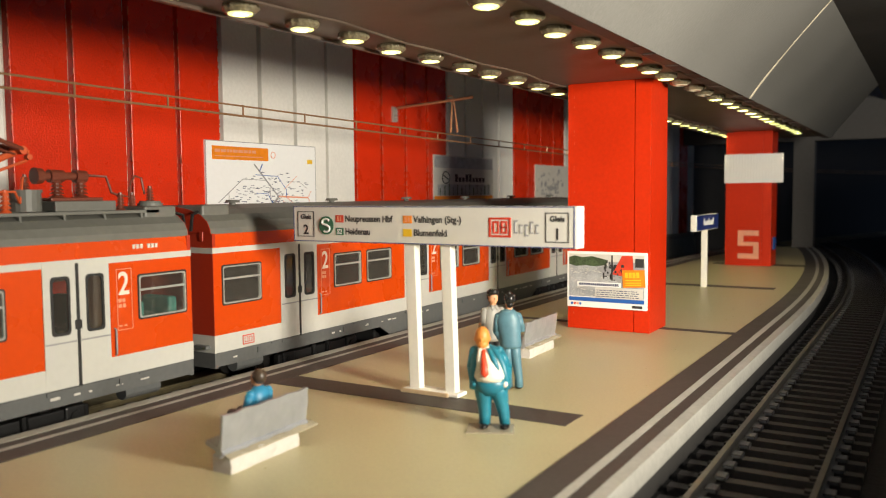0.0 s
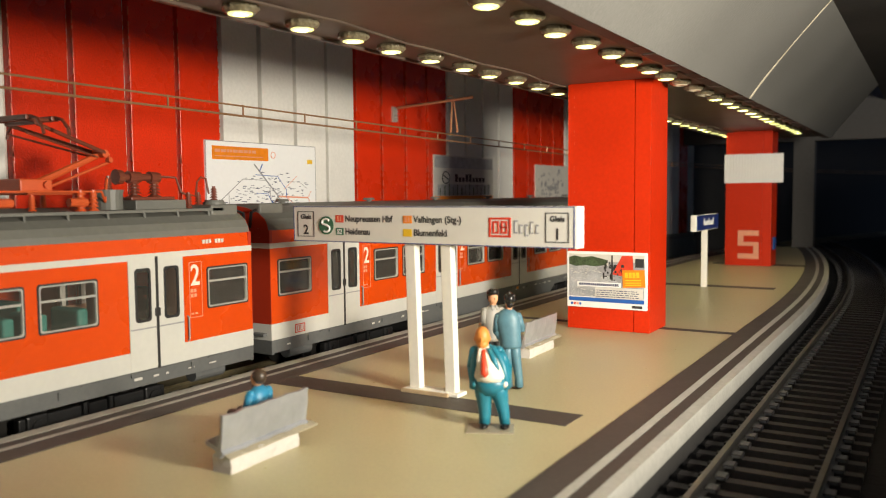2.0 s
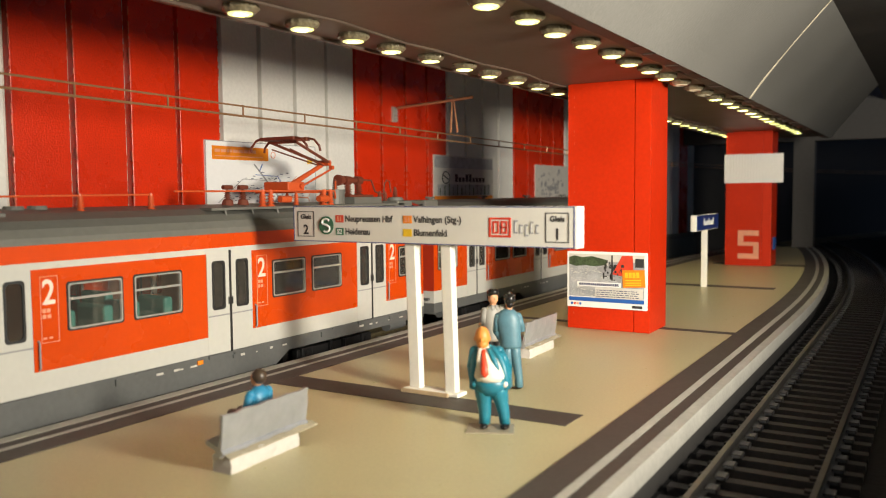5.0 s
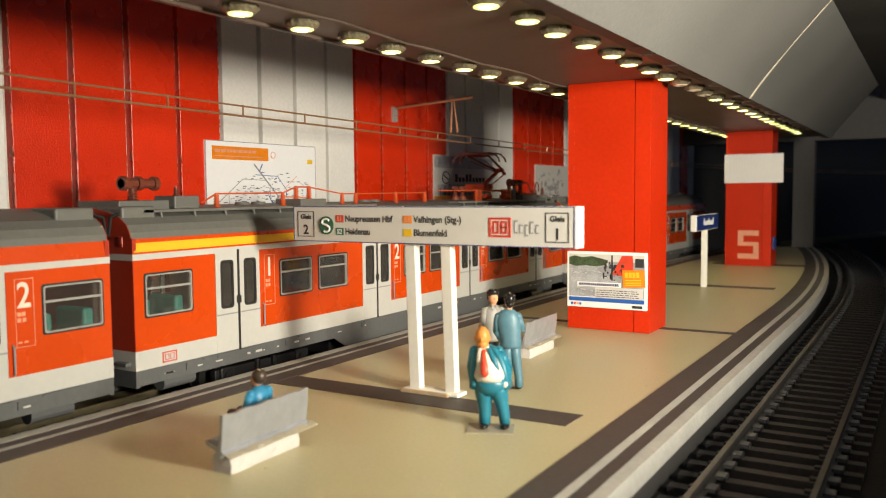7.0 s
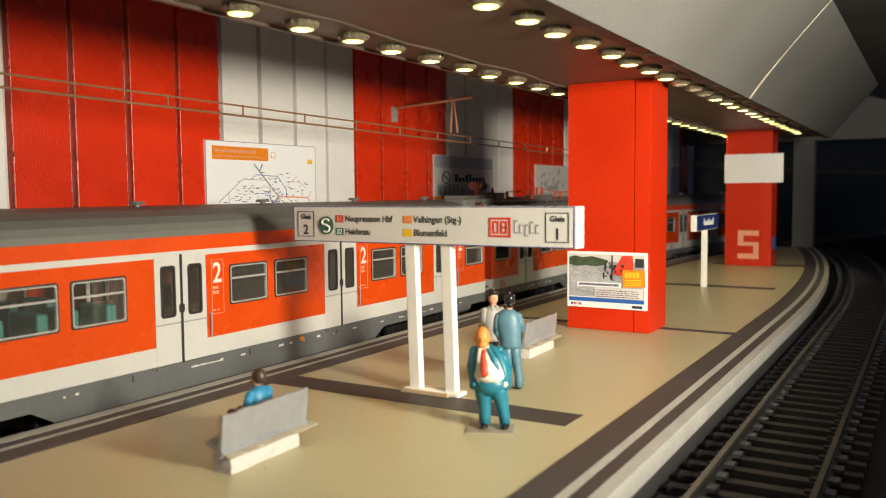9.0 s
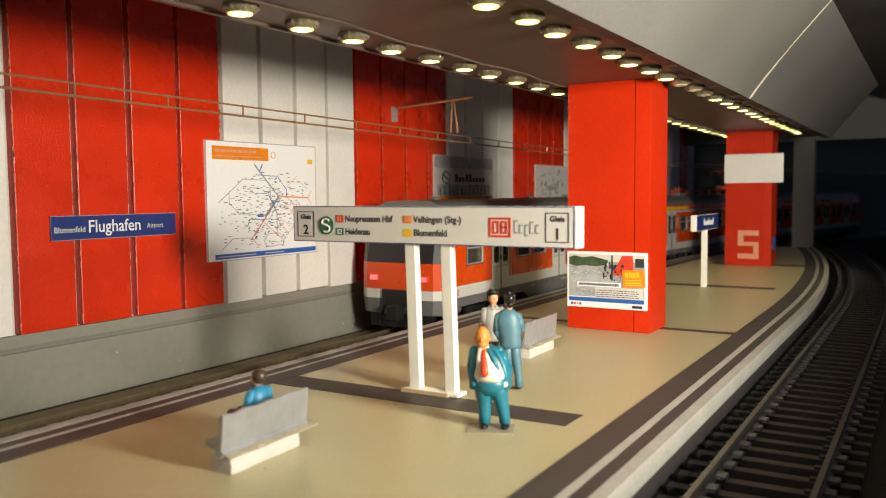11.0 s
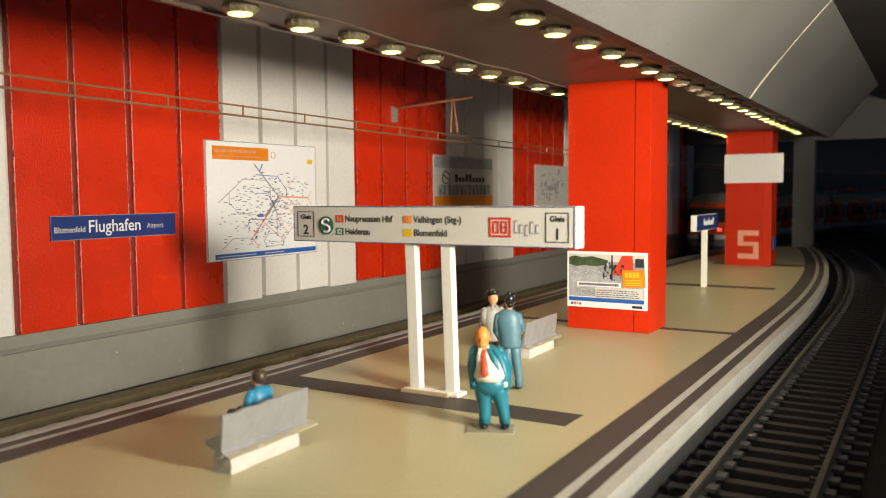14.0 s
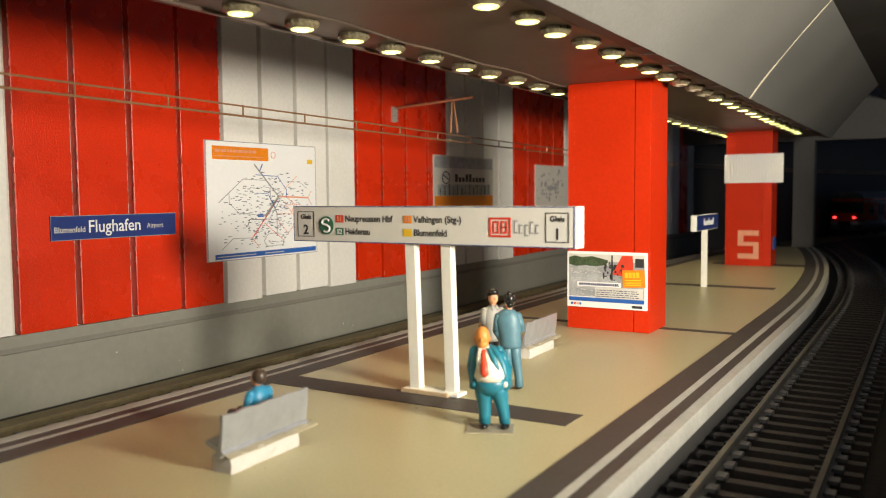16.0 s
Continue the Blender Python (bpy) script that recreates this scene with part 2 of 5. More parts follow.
def edge_x(y):
    return EDGE + ((y - 430) ** 2 / 3570 if y > 430 else 0.0)


def r_line(off, ys=YS):
    return [(kerb_x(y) + off, y) for y in ys]


def l_line(off, ys=YS):
    return [(edge_x(y) + off, y) for y in ys]


structure(part("ground", bx(-260, 900, -700, 2300, -14, -10.5), BALLAST), "black baseboard with fine dark ballast under the tracks", "ground")
platform = part("platform", strip(bmesh.new(), l_line(0), r_line(0), 0.0, -3.2), FLOOR)
structure(platform, "island platform with beige painted floor", "platform")
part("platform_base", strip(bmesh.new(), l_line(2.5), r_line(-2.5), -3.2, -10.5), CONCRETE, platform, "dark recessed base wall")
part("kerb", strip(bmesh.new(), r_line(-1.9), r_line(0.35), 0.22, -3.3), KERB, platform, "pale kerb edge along the right track")
part("kerb", strip(bmesh.new(), l_line(-0.3), l_line(2.7), 0.22, -3.3), KERB, platform, "pale kerb edge along the left track")
for a, b in ((-11.6, -6.0), (-4.4, -1.9)):
    part("edge_stripe", strip(bmesh.new(), r_line(a), r_line(b), 0.16, -0.2), STRIPE, platform, "dark brown guide stripe")
part("guide_line", strip(bmesh.new(), r_line(-6.0), r_line(-4.4), 0.20, -0.2), KERB, platform, "pale line between the stripes")
for a, b in ((2.7, 5.5), (6.8, 12.2)):
    part("edge_stripe", strip(bmesh.new(), l_line(a), l_line(b), 0.16, -0.2), STRIPE, platform, "dark brown guide stripe")
part("guide_line", strip(bmesh.new(), l_line(5.5), l_line(6.8), 0.20, -0.2), KERB, platform, "pale line between the stripes")
for x0, x1, y0, y1 in ((-126.3, -56.2, 137.0, 145.5), (-120, -49.6, 249.6, 253.0), (-120, -57.6, 371.0, 378.0), (-110, -60, 490, 500)):
    bm = bmesh.new()
    loft(bm, [[(x0, y0, 0.12), (x1, y0, 0.12), (x1 + (0 if y0 > 140 else 0.2), y1, 0.12), (x0 - 0.0, y1, 0.12)],
              [(x0, y0, -0.3), (x1, y0, -0.3), (x1, y1, -0.3), (x0, y1, -0.3)]])
    part("cross_stripe", bm, STRIPE, platform, "dark brown strip across the floor")

# crumbs of grit and chips of paint
bm = bmesh.new()
rnd = random.Random(4)
for _ in range(90):
    x, y = rnd.uniform(-120, -52), rnd.uniform(70, 330)
    ball(bm, (x, y, 0.05), rnd.uniform(0.1, 0.28), sz=0.5, seg=6)
for _ in range(45):
    ball(bm, (-88 + rnd.gauss(0, 2), 205 + rnd.gauss(0, 7), 0.05), rnd.uniform(0.08, 0.22), sz=0.5, seg=6)
tagged(part("floor_grit", bm, FLOOR), "pale grit and glue crumbs on the platform floor", "grit", kind="stuff")


def rail_profile(track, off, a, b, z):
    rings = []
    sec = [(-1.1, 0), (1.1, 0), (1.1, 0.35), (0.3, 0.7), (0.3, 1.7), (0.5, 1.85), (0.5, 2.45), (-0.5, 2.45), (-0.5, 1.85), (-0.3, 1.7), (-0.3, 0.7), (-1.1, 0.35)]
    n = int((b - a) / 25) + 1
    for i in range(n + 1):
        s = a + (b - a) * i / n
        rings.append([(*track(s, off + u)[:2], z + w) for u, w in sec])
    return loft(bmesh.new(), rings)


def build_track(name, track, a, b, mat, label, near):
    t = part(name, strip(bmesh.new(), along(track, -17, 0, a, b), along(track, 17, 0, a, b), -10.3, -10.6), BALLAST)
    structure(t, label, "track")
    for off in (-8.75, 8.75):
        part("rail", rail_profile(track, off, a, b, -8.9), mat, t, "bare metal rail")
    sl = bmesh.new()
    box(sl, -14.5, 14.5, -1.25, 1.25, -10.45, -8.75)
    for sx in (-1, 1):
        # Large pale chair on each rail's lit side, small dark one on the other.
        box(sl, sx * 8.75 + 0.7, sx * 8.75 + 2.7, -1.5, 1.5, -8.75, -7.9, mi=1, bevel=0.15)
        box(sl, sx * 8.75 - 2.2, sx * 8.75 - 0.7, -0.7, 0.7, -8.75, -8.2)
    one = part("sleeper", sl, [SLEEPER, CHAIR_LIT], t)
    x, y, h = track(near)
    one.matrix_basis = at_mm(x, y, 0, rz=-math.degrees(h))
    for k in range(1, 110):
        s = near + 6.95 * k
        if s > b - 5:
            break
        ob = new("sleeper", one.data)
        ob.parent = t
        x, y, h = track(s)
        ob.matrix_basis = at_mm(x, y, 0, rz=-math.degrees(h))
    return t


build_track("track_right", right_track, -60, 880, RAIL, "model track of dark plastic sleepers with metal rails", 30)
build_track("track_left", left_track, -60, 1900, RAIL_OLD, "model track beside the wall with brown rails", 40)

bed = bpy.data.objects["track_left"]
part("bed_edge", strip(bmesh.new(), along(left_track, -24.6, 0, -60, 680), along(left_track, -9.9, 0, -60, 680), -9.35, -10.5), BED, bed, "olive painted edge of the track bed")

# ---- left wall with its coloured boards
WA, WB = -60, 680
wall = part("wall_left", strip(bmesh.new(), along(left_track, -36, 0, WA, WB), along(left_track, -27.4, 0, WA, WB), 122, 8), PLASTER)
structure(wall, "station side wall behind red and white boards", "wall")
# Painted near-black past the platform, so the tunnel's darkness sits in the colour.
structure(part("wall_tunnel", strip(bmesh.new(), along(left_track, -36, 0, 681, 1250), along(left_track, -27.4, 0, 681, 1250), 122, -10.5), DARK), "near-black wall in place of the tunnel's darkness past the station", "wall")
part("plinth", strip(bmesh.new(), along(left_track, -36, 0, WA, WB), along(left_track, -25.8, 0, WA, WB), 5.4, -10.5), GREY_WALL, wall, "smooth grey painted plinth")
part("ledge", strip(bmesh.new(), along(left_track, -36, 0, WA, WB), along(left_track, -26.2, 0, WA, WB), 9.5, 6.7), GREY_WALL, wall, "narrow grey ledge band")
part("groove", strip(bmesh.new(), along(left_track, -36, 0, WA, WB), along(left_track, -26.6, 0, WA, WB), 6.7, 5.4), LEDGE, wall, "dark recessed groove in the plinth")
specks = bmesh.new()
rnd = random.Random(21)
for _ in range(9):
    x, y, _h = left_track(rnd.uniform(90, 400), -25.8)
    ball(specks, (x, y, rnd.uniform(-8, 5)), rnd.uniform(0.10, 0.22), sx=0.4, seg=6)
tagged(part("paint_specks", specks, PRINT_WHITE, wall, "small white paint specks"), kind="stuff")
# Solid black strip; the shade at the wall's foot is put into its colour.
part("shadow_gap", strip(bmesh.new(), along(left_track, -26.2, 0, WA, WB), along(left_track, -24.9, 0, WA, WB), -9.2, -10.5), BLACK, wall, "black strip for the shade along the foot of the wall")
panels = {}
for k in range(-8, 33):
    s = 114.6 + 16.65 * k + 7.25
    red = (k // 4) % 2 == 0
    x, y, h = left_track(s, -25.0)
    if red not in panels:
        bm = bx(-2.4, 0, -7.5, 7.45, 9.6, 120, bevel=0.25)
        ob = part("wall_board", bm, RED if red else WHITE_BOARD, wall, "tall red board" if red else "tall white board")
        panels[red] = ob.data
    else:
        ob = new("wall_board", panels[red])
        ob.parent = wall
    j = random.Random(k)
    ob.matrix_basis = at_mm(x + j.uniform(-0.12, 0.12), y, j.uniform(-0.5, 0.35), 0, 0, -math.degrees(h) + j.uniform(-0.5, 0.5))

wear = bmesh.new()
rnd = random.Random(12)
for _ in range(46):
    z = rnd.uniform(10, 92)
    for yy in (-7.5, 7.45):
        if rnd.random() < 0.7:
            z1 = z + rnd.uniform(0.2, 2.2)
            w = rnd.uniform(0.06, 0.2)
            box(wear, -0.2, 0.03, yy - w, yy + w, z, z1)
WEAR = material("worn_edge", (0.62, 0.13, 0.07), 0.7, grain=900, vary=0.3)
edge_wear = None
for ob in [o for o in wall.children if o.data is panels.get(True)]:
    if edge_wear is None:
        edge_wear = part("edge_wear", wear, WEAR, ob, "pale chips along the board edges").data
    else:
        new("edge_wear", edge_wear).parent = ob

# ---- ceiling: lamp soffit, grey cove, near-black boards standing in for unlit space above
soffit = part("ceiling_soffit", bx(-111.5, -59.0, -80, 560, 75.2, 80.5), SOFFIT)
structure(soffit, "flat brown ceiling board over the platform with lamp rows", "ceiling")
part("edge_strip", bx(-112.6, -111.5, -80, 560, 74.6, 81), SOFFIT, soffit, "thin brown edge strip")
bm = bmesh.new()
rnd = random.Random(31)
for i in range(64):
    y = -80 + 10 * i
    box(bm, -59.0 - rnd.uniform(0, 0.5), -55.7, y, y + 10 - 0.02, 73.9 + rnd.uniform(-0.25, 0.25), 81)
part("edge_strip", bm, EDGE_BROWN, soffit, "dark brown ragged edge strip")
bm = bmesh.new()
rings = []
for y in [-80 + 40 * i for i in range(17)] + [556]:
    pro = []
    for i in range(9):
        u = i / 8
        pro.append((-55.6 + 25.0 * u, 73.8 + 30.3 * (u ** 0.92)))
    pro += [(x + 1.5, z + 2.5) for x, z in pro[::-1]]
    rings.append([(x, y, z) for x, z in pro])
loft(bm, rings)
cove = part("ceiling_cove", bm, COVE)
structure(cove, "slanting grey rough-painted ceiling panel", "ceiling")
bm = bmesh.new()
prev = None
rings = []
for i in range(10):
    u = i / 9
    x, z = -55.6 + 25.0 * u, 73.8 + 30.3 * (u ** 0.92)
    w = 1.0 - 0.6 * u + 0.25 * math.sin(9 * u)
    rings.append([(x + 0.1, 300 - w, z - 0.12), (x + 0.1, 300 + w, z - 0.12), (x + 0.6, 300 + w, z + 0.3), (x + 0.6, 300 - w, z + 0.3)])
loft(bm, rings)
part("joint", bm, SEAM, cove, "pale filler joint across the panel")
# Near-black paint carries the unlit look of the space over both tracks.
structure(part("ceiling_right", bx(-31, 60, -80, 2000, 104.5, 110), DARK), "near-black board in place of the unlit space above the right track", "ceiling")
structure(part("ceiling_left", bx(-200, -50, -80, 2000, 124, 130), DARK), "near-black board added to close the unlit space above the left track", "ceiling")
bm = bmesh.new()
box(bm, -89.5, -75.4, 655, 668, 0, 78)
portal = structure(part("portal", bx(-230, 160, 655, 668, 78, 124), CONCRETE), "grey tunnel portal beam at the platform end", "wall")
part("portal_post", bm, CONCRETE, portal, "grey upright post")
# Not visible; added so the lamp's light stays out of the tunnel.
structure(part("wall_right", bx(14, 22, 380, 1050, -10.5, 61), DARK), "added unseen wall that keeps the lamp's light out of the tunnel", "wall")
# Unseen, added board; its height shades the right track and leaves the kerb lit.
structure(part("wall_right_low", bx(8, 14, -80, 380, -10.5, 17.5), DARK), "added unseen board that shades the right track from the lamp", "wall")
# Closes the tunnel, with its darkness put into the sheet's colour.
structure(part("backdrop", bx(-300, 900, 2000, 2010, -10.5, 130), DARK), "near-black sheet in place of the tunnel's dark depth", "wall")


# ---- ceiling lamps
def ceiling_lamp(x, y, lit):
    t = thing("ceiling_lamp", "small round lit lamp with clear rim under the soffit" if lit else "small round unlit lamp under the soffit", "lamp", "lamps under the soffit", at_mm(x, y, 75.2))
    rough = random.Random(7)
    rim = [1 + 0.05 * math.sin(i * 2.4) + rough.uniform(-0.04, 0.04) for i in range(24)]
    bm = loft(bmesh.new(), [[(r * (q if r > 3 else 1) * math.cos(math.pi * i / 12), r * (q if r > 3 else 1) * math.sin(math.pi * i / 12), z) for i, q in enumerate(rim)]
                            for r, z in ((1.25, -0.02), (1.25, -1.4), (2.3, -1.5), (2.7, -1.35), (3.25, -0.75), (3.15, 0))], close=False)
    for f in bm.faces:
        f.smooth = False
    bmesh.ops.recalc_face_normals(bm, faces=bm.faces[:])
    part("housing", bm, LED_BODY, t, "clear yellowish housing")
    bm = loft(bmesh.new(), [[(r * math.cos(math.pi * i / 12), r * math.sin(math.pi * i / 12), z) for i in range(24)] for r, z in ((1.22, -1.3), (1.22, -1.7), (2.05, -1.66), (2.2, -1.45))])
    bm.faces.ensure_lookup_table()
    bmesh.ops.delete(bm, geom=[f for f in bm.faces if len(f.verts) > 4], context="FACES_ONLY")
    part("rim", bm, LED_RIM if lit else LED_OFF, t, "yellow glowing rim" if lit else "dull rim")
    part("lens", rod(bmesh.new(), (0, 0, -0.14), (0, 0, -0.04), 1.2, 1.2, seg=18), LED if lit else LED_OFF, t, "glowing round lens" if lit else "dull round lens")
    return t


first = {}
for x, y0, step, n, off in ((-104.5, -1.75, 15.65, 33, ()), (-65.9, 1.5, 15.5, 33, (16, 17, 18))):
    for k in range(4, n):
        lit = k not in off
        y = y0 + step * k
        if lit in first:
            copy_thing(first[lit], at_mm(x + 0.4 * math.sin(k * 2.3), y + 0.5 * math.sin(k * 1.7), 75.2, 0, 0, 17 * k))
        else:
            first[lit] = ceiling_lamp(x, y, lit)
bm = bmesh.new()
for x in (-99.0, -60.5):
    pts = [(x + 0.8 * math.sin(i * 1.9), -40 + 12 * i, 74.9 + 0.2 * math.sin(i)) for i in range(46)]
    bent(bm, pts, 0.28, seg=5)
tagged(part("lamp_cable", bm, SOFFIT), "thin brown cable run between ceiling lamps", "cable")


# ---- columns
def column(x0, x1, y0, y1):
    t = thing("column", "square red card-clad column from platform to ceiling", "column", "red columns", at_mm((x0 + x1) / 2, (y0 + y1) / 2, 0))
    w, d = (x1 - x0) / 2, (y1 - y0) / 2
    part("core", bx(-w, w, -d, d, 0, 75.25, bevel=0.2), RED_COLUMN, t)
    part("cladding", bx(-w - 0.35, w - 4.6, -d - 0.35, -d, 0.1, 75.0), RED_COLUMN, t, "red card facing with a worn edge")
    part("cladding", bx(w - 4.3, w + 0.35, -d - 0.35, -d, 0.1, 75.1), RED_COLUMN, t, "narrow red card facing")
    part("cladding", bx(w, w + 0.35, -d, d, 0.1, 75.1), RED_COLUMN, t, "red card facing")
    bm = bmesh.new()
    rnd = random.Random(int(y0))
    for _ in range(70):
        z = rnd.uniform(0.5, 72)
        x = rnd.choice((-w - 0.35, -w + 1.6, w + 0.35))
        box(bm, x - rnd.uniform(0.03, 0.14), x + rnd.uniform(0.02, 0.08), -d - 0.38, -d - 0.3, z, z + rnd.uniform(0.1, 0.8))
    part("edge_wear", bm, WEAR, t, "pale chips along the card edges")
    return t


column(-97.0, -71.9, 239.9, 256.6)
far_column = column(-101.2, -77.4, 485.0, 502.0)
banner = thing("banner", "ribbed white band wrapped round the red column", "banner", "", at_mm(-86.8, 484.2, 46.5))
part("core", bx(-15.6, 15.6, -0.2, 0.4, 0, 16), PRINT_WHITE, banner)
for i in range(20):
    part("rib", bx(-15.5 + i * 1.56, -14.6 + i * 1.56, -0.6, -0.2, 0.1, 15.9), PRINT_WHITE, banner)
FIVE = [(-5.6, 15.9), (-5.6, 7.2), (2.8, 7.2), (2.8, 2.9), (-5.6, 2.9), (-5.6, 0), (5.6, 0), (5.6, 9.4), (-2.6, 9.4), (-2.6, 13.0), (5.6, 13.0), (5.6, 15.9)]
five = loft(bmesh.new(), [[(x, y, z) for x, z in FIVE] for y in (-0.15, 0.15)])
bmesh.ops.recalc_face_normals(five, faces=five.faces[:])
numeral = tagged(part("numeral", five, P_SALMON, None, "", at_mm(-89, 484.15, 4)), "faded pale numeral five on the red column", "numeral")
notice = tagged(part("notice", bx(-0.2, 0.2, -4, 4, 0, 7, bevel=0.1), BLUE_BAR, None, "", at_mm(-76.7, 494, 9)), "small blue notice on the column side", "notice")


# ---- signs
def framed(bm, x0, x1, z0, z1, w, y=-0.06, t=0.1):
    return cells(bm, [x0, x0 + w, x1 - w, x1], [z0, z0 + w, z1 - w, z1], [(1, 1)], y, y + t, lambda u, v, k: (u, k, v))


def platform_sign():
    # face coordinates: u to the right from the board's left end, v up from its lower edge
    t = thing("platform_sign", "white two-post destination sign standing on the platform", "sign", "", at_mm(-126.0, 145.0, 0))
    L = 68.9
    part("board", bx(0, L, 0, 3.6, 31.6, 39.6, bevel=0.15), SIGN_WHITE, t, "long white board")
    part("face", bx(0.1, L - 0.7, -0.12, 0.0, 31.75, 39.45), SIGN_FACE, t, "printed off-white face")
    part("border", framed(bmesh.new(), 0.0, L - 0.5, 31.65, 39.55, 0.18, -0.16), BLUE, t, "thin dark border")
    for x0, w in ((29.8, 2.6), (38.6, 2.5)):
        bm = bx(x0, x0 + w, 0.6, 2.6, 0.9, 31.7, bevel=0.2)
        for v in bm.verts:
            v.co.x += 0.9 * (31.2 - v.co.z) / 30.0
        part("post", bm, SIGN_WHITE, t, "white post")
    part("foot", bx(29.6, 43.2, -0.4, 3.6, 0.15, 1.0, bevel=0.25), SIGN_WHITE, t, "flat white foot plate")
    part("foot_strip", bx(29.4, 41.0, -0.95, -0.4, 0.13, 0.95, bevel=0.1), WOOD, t, "bare wooden strip along the foot")
    m = lambda u, v: at_mm(u, -0.13, 31.2 + v, 90)
    for x0, n in ((1.2, "2"), (62.5, "1")):
        part("number_frame", framed(bmesh.new(), x0, x0 + 4.8, 32.7, 38.4, 0.16, -0.2), INK, t, "thin black frame")
        lettering("lettering", "Gleis", 1.5, INK, t, m(x0 + 2.4, 5.5), "CENTER", 0.05)
        lettering("lettering", n, 3.0, INK, t, m(x0 + 2.4, 2.1), "CENTER", 0.08)
    bm = rod(bmesh.new(), (9.5, -0.13, 35.3), (9.5, -0.3, 35.3), 2.05, seg=28)
    part("emblem", bm, GREEN, t, "round green emblem")
    bm = bmesh.new()
    pts = [(9.5 + 1.05 * math.cos(a), -0.34, 36.0 + 0.72 * math.sin(a)) for a in [0.5 + 0.35 * i for i in range(10)]]
    pts += [(9.5 + 1.05 * math.cos(a), -0.34, 34.6 + 0.72 * math.sin(a)) for a in [1.2 - 0.37 * i for i in range(10)]]
    bent(bm, pts, 0.24, seg=5)
    part("emblem_curve", bm, PRINT_WHITE, t, "white curve")
    for u, v, mat, word in ((12.1, 4.9, P_RED, "Neupreussen Hbf"), (12.1, 2.1, GREEN, "Heidenau"), (30.0, 4.9, P_ORANGE, "Vaihingen (Stg-)"), (30.0, 2.1, P_YELLOW, "Blumenfeld")):
        part("line_mark", bx(u, u + 2.2, -0.2, -0.1, 31.1 + v, 32.7 + v, bevel=0.04), mat, t, "coloured line mark")
        if word != "Blumenfeld":
            lettering("line_number", "S2" if mat is GREEN else "S1", 1.5, PRINT_WHITE if mat is GREEN else P_SALMON, t, at_mm(u + 1.1, -0.22, 31.4 + v, 90), "CENTER", 0.03)
        lettering("lettering", word, 1.95, INK, t, m(u + 2.6, v + 0.1), "LEFT", 0.05, 0.90 if u < 20 else 0.93)
    part("emblem_frame", framed(bmesh.new(), 50.4, 55.2, 33.5, 37.4, 0.42, -0.22), P_RED, t, "red outlined emblem")
    bm = bmesh.new()
    framed(bm, 51.2, 52.6, 34.2, 36.7, 0.38, -0.22)
    framed(bm, 53.0, 54.4, 34.2, 36.7, 0.38, -0.22)
    box(bm, 53.0, 54.4, -0.22, -0.12, 35.3, 35.6)
    part("emblem_lettering", bm, P_RED, t, "red bars")
    bm = bmesh.new()
    for i, (h, lo) in enumerate(((2.6, 0), (1.8, 0), (1.8, -0.5), (2.4, 0), (1.8, 0))):
        x0 = 55.9 + i * 1.12
        box(bm, x0, x0 + 0.3, -0.2, -0.12, 34.3 + lo, 34.3 + h)
        box(bm, x0 + 0.3, x0 + 0.75, -0.19, -0.12, 34.3 + h - 0.35, 34.3 + h - 0.02)
        box(bm, x0 + 0.3, x0 + 0.75, -0.19, -0.12, 34.32 + lo, 34.6 + lo)
    part("word_bars", bm, P_GREY, t, "grey word bars")
    return t


platform_sign()


def small_sign():
    t = thing("station_sign", "small blue station sign on a white post", "sign", "", at_mm(-86.2, 369.5, 0))
    part("post", bx(-1.25, 1.25, -0.9, 0.9, 0, 25.4, bevel=0.2), SIGN_WHITE, t, "white post")
    bd = part("board", bx(-1.1, 1.3, -20, 19.5, 25.2, 32.0, bevel=0.2), SIGN_WHITE, t, "white board edge")
    part("face", bx(1.3, 1.55, -19.2, 19.2, 25.5, 31.8), BLUE, bd, "blue printed face")
    bm = bmesh.new()
    for i in range(9):
        box(bm, 1.54, 1.68, -8.5 + 2.1 * i, -7.0 + 2.1 * i, 27.4, 29.3 if i % 4 else 30.4)
    part("word_bars", bm, PRINT_WHITE, bd, "white word bars")
    return t


small_sign()

WX = -183.75  # just proud of the boards


def wall_name_sign():
    t = thing("station_name_sign", "dark blue station name sign on red wall boards", "sign", "", at_mm(WX, 122.7, 31.35))
    part("board", bx(-0.6, 0.3, 0, 38.3, 0, 6.1, bevel=0.1), BLUE, t)
    rim = bmesh.new()
    box(rim, 0.2, 0.36, 0, 38.3, 0, 0.16)
    box(rim, 0.2, 0.36, 0, 38.3, 5.94, 6.1)
    part("rim", rim, P_GREY, t, "thin pale rim")
    m = lambda u, v: at_mm(0.32, u, v, 90, 0, 90)
    lettering("lettering", "Blumenfeld", 2.05, P_SKY, t, m(0.8, 1.95), "LEFT", 0.02, 0.95)
    lettering("lettering", "Flughafen", 4.5, PRINT_WHITE, t, m(10.2, 1.75), "LEFT", 0.03, 0.96)
    lettering("lettering", "Airport", 2.0, P_SKY, t, m(28.4, 2.2), "LEFT", 0.0, 0.9)
    return t


wall_name_sign()


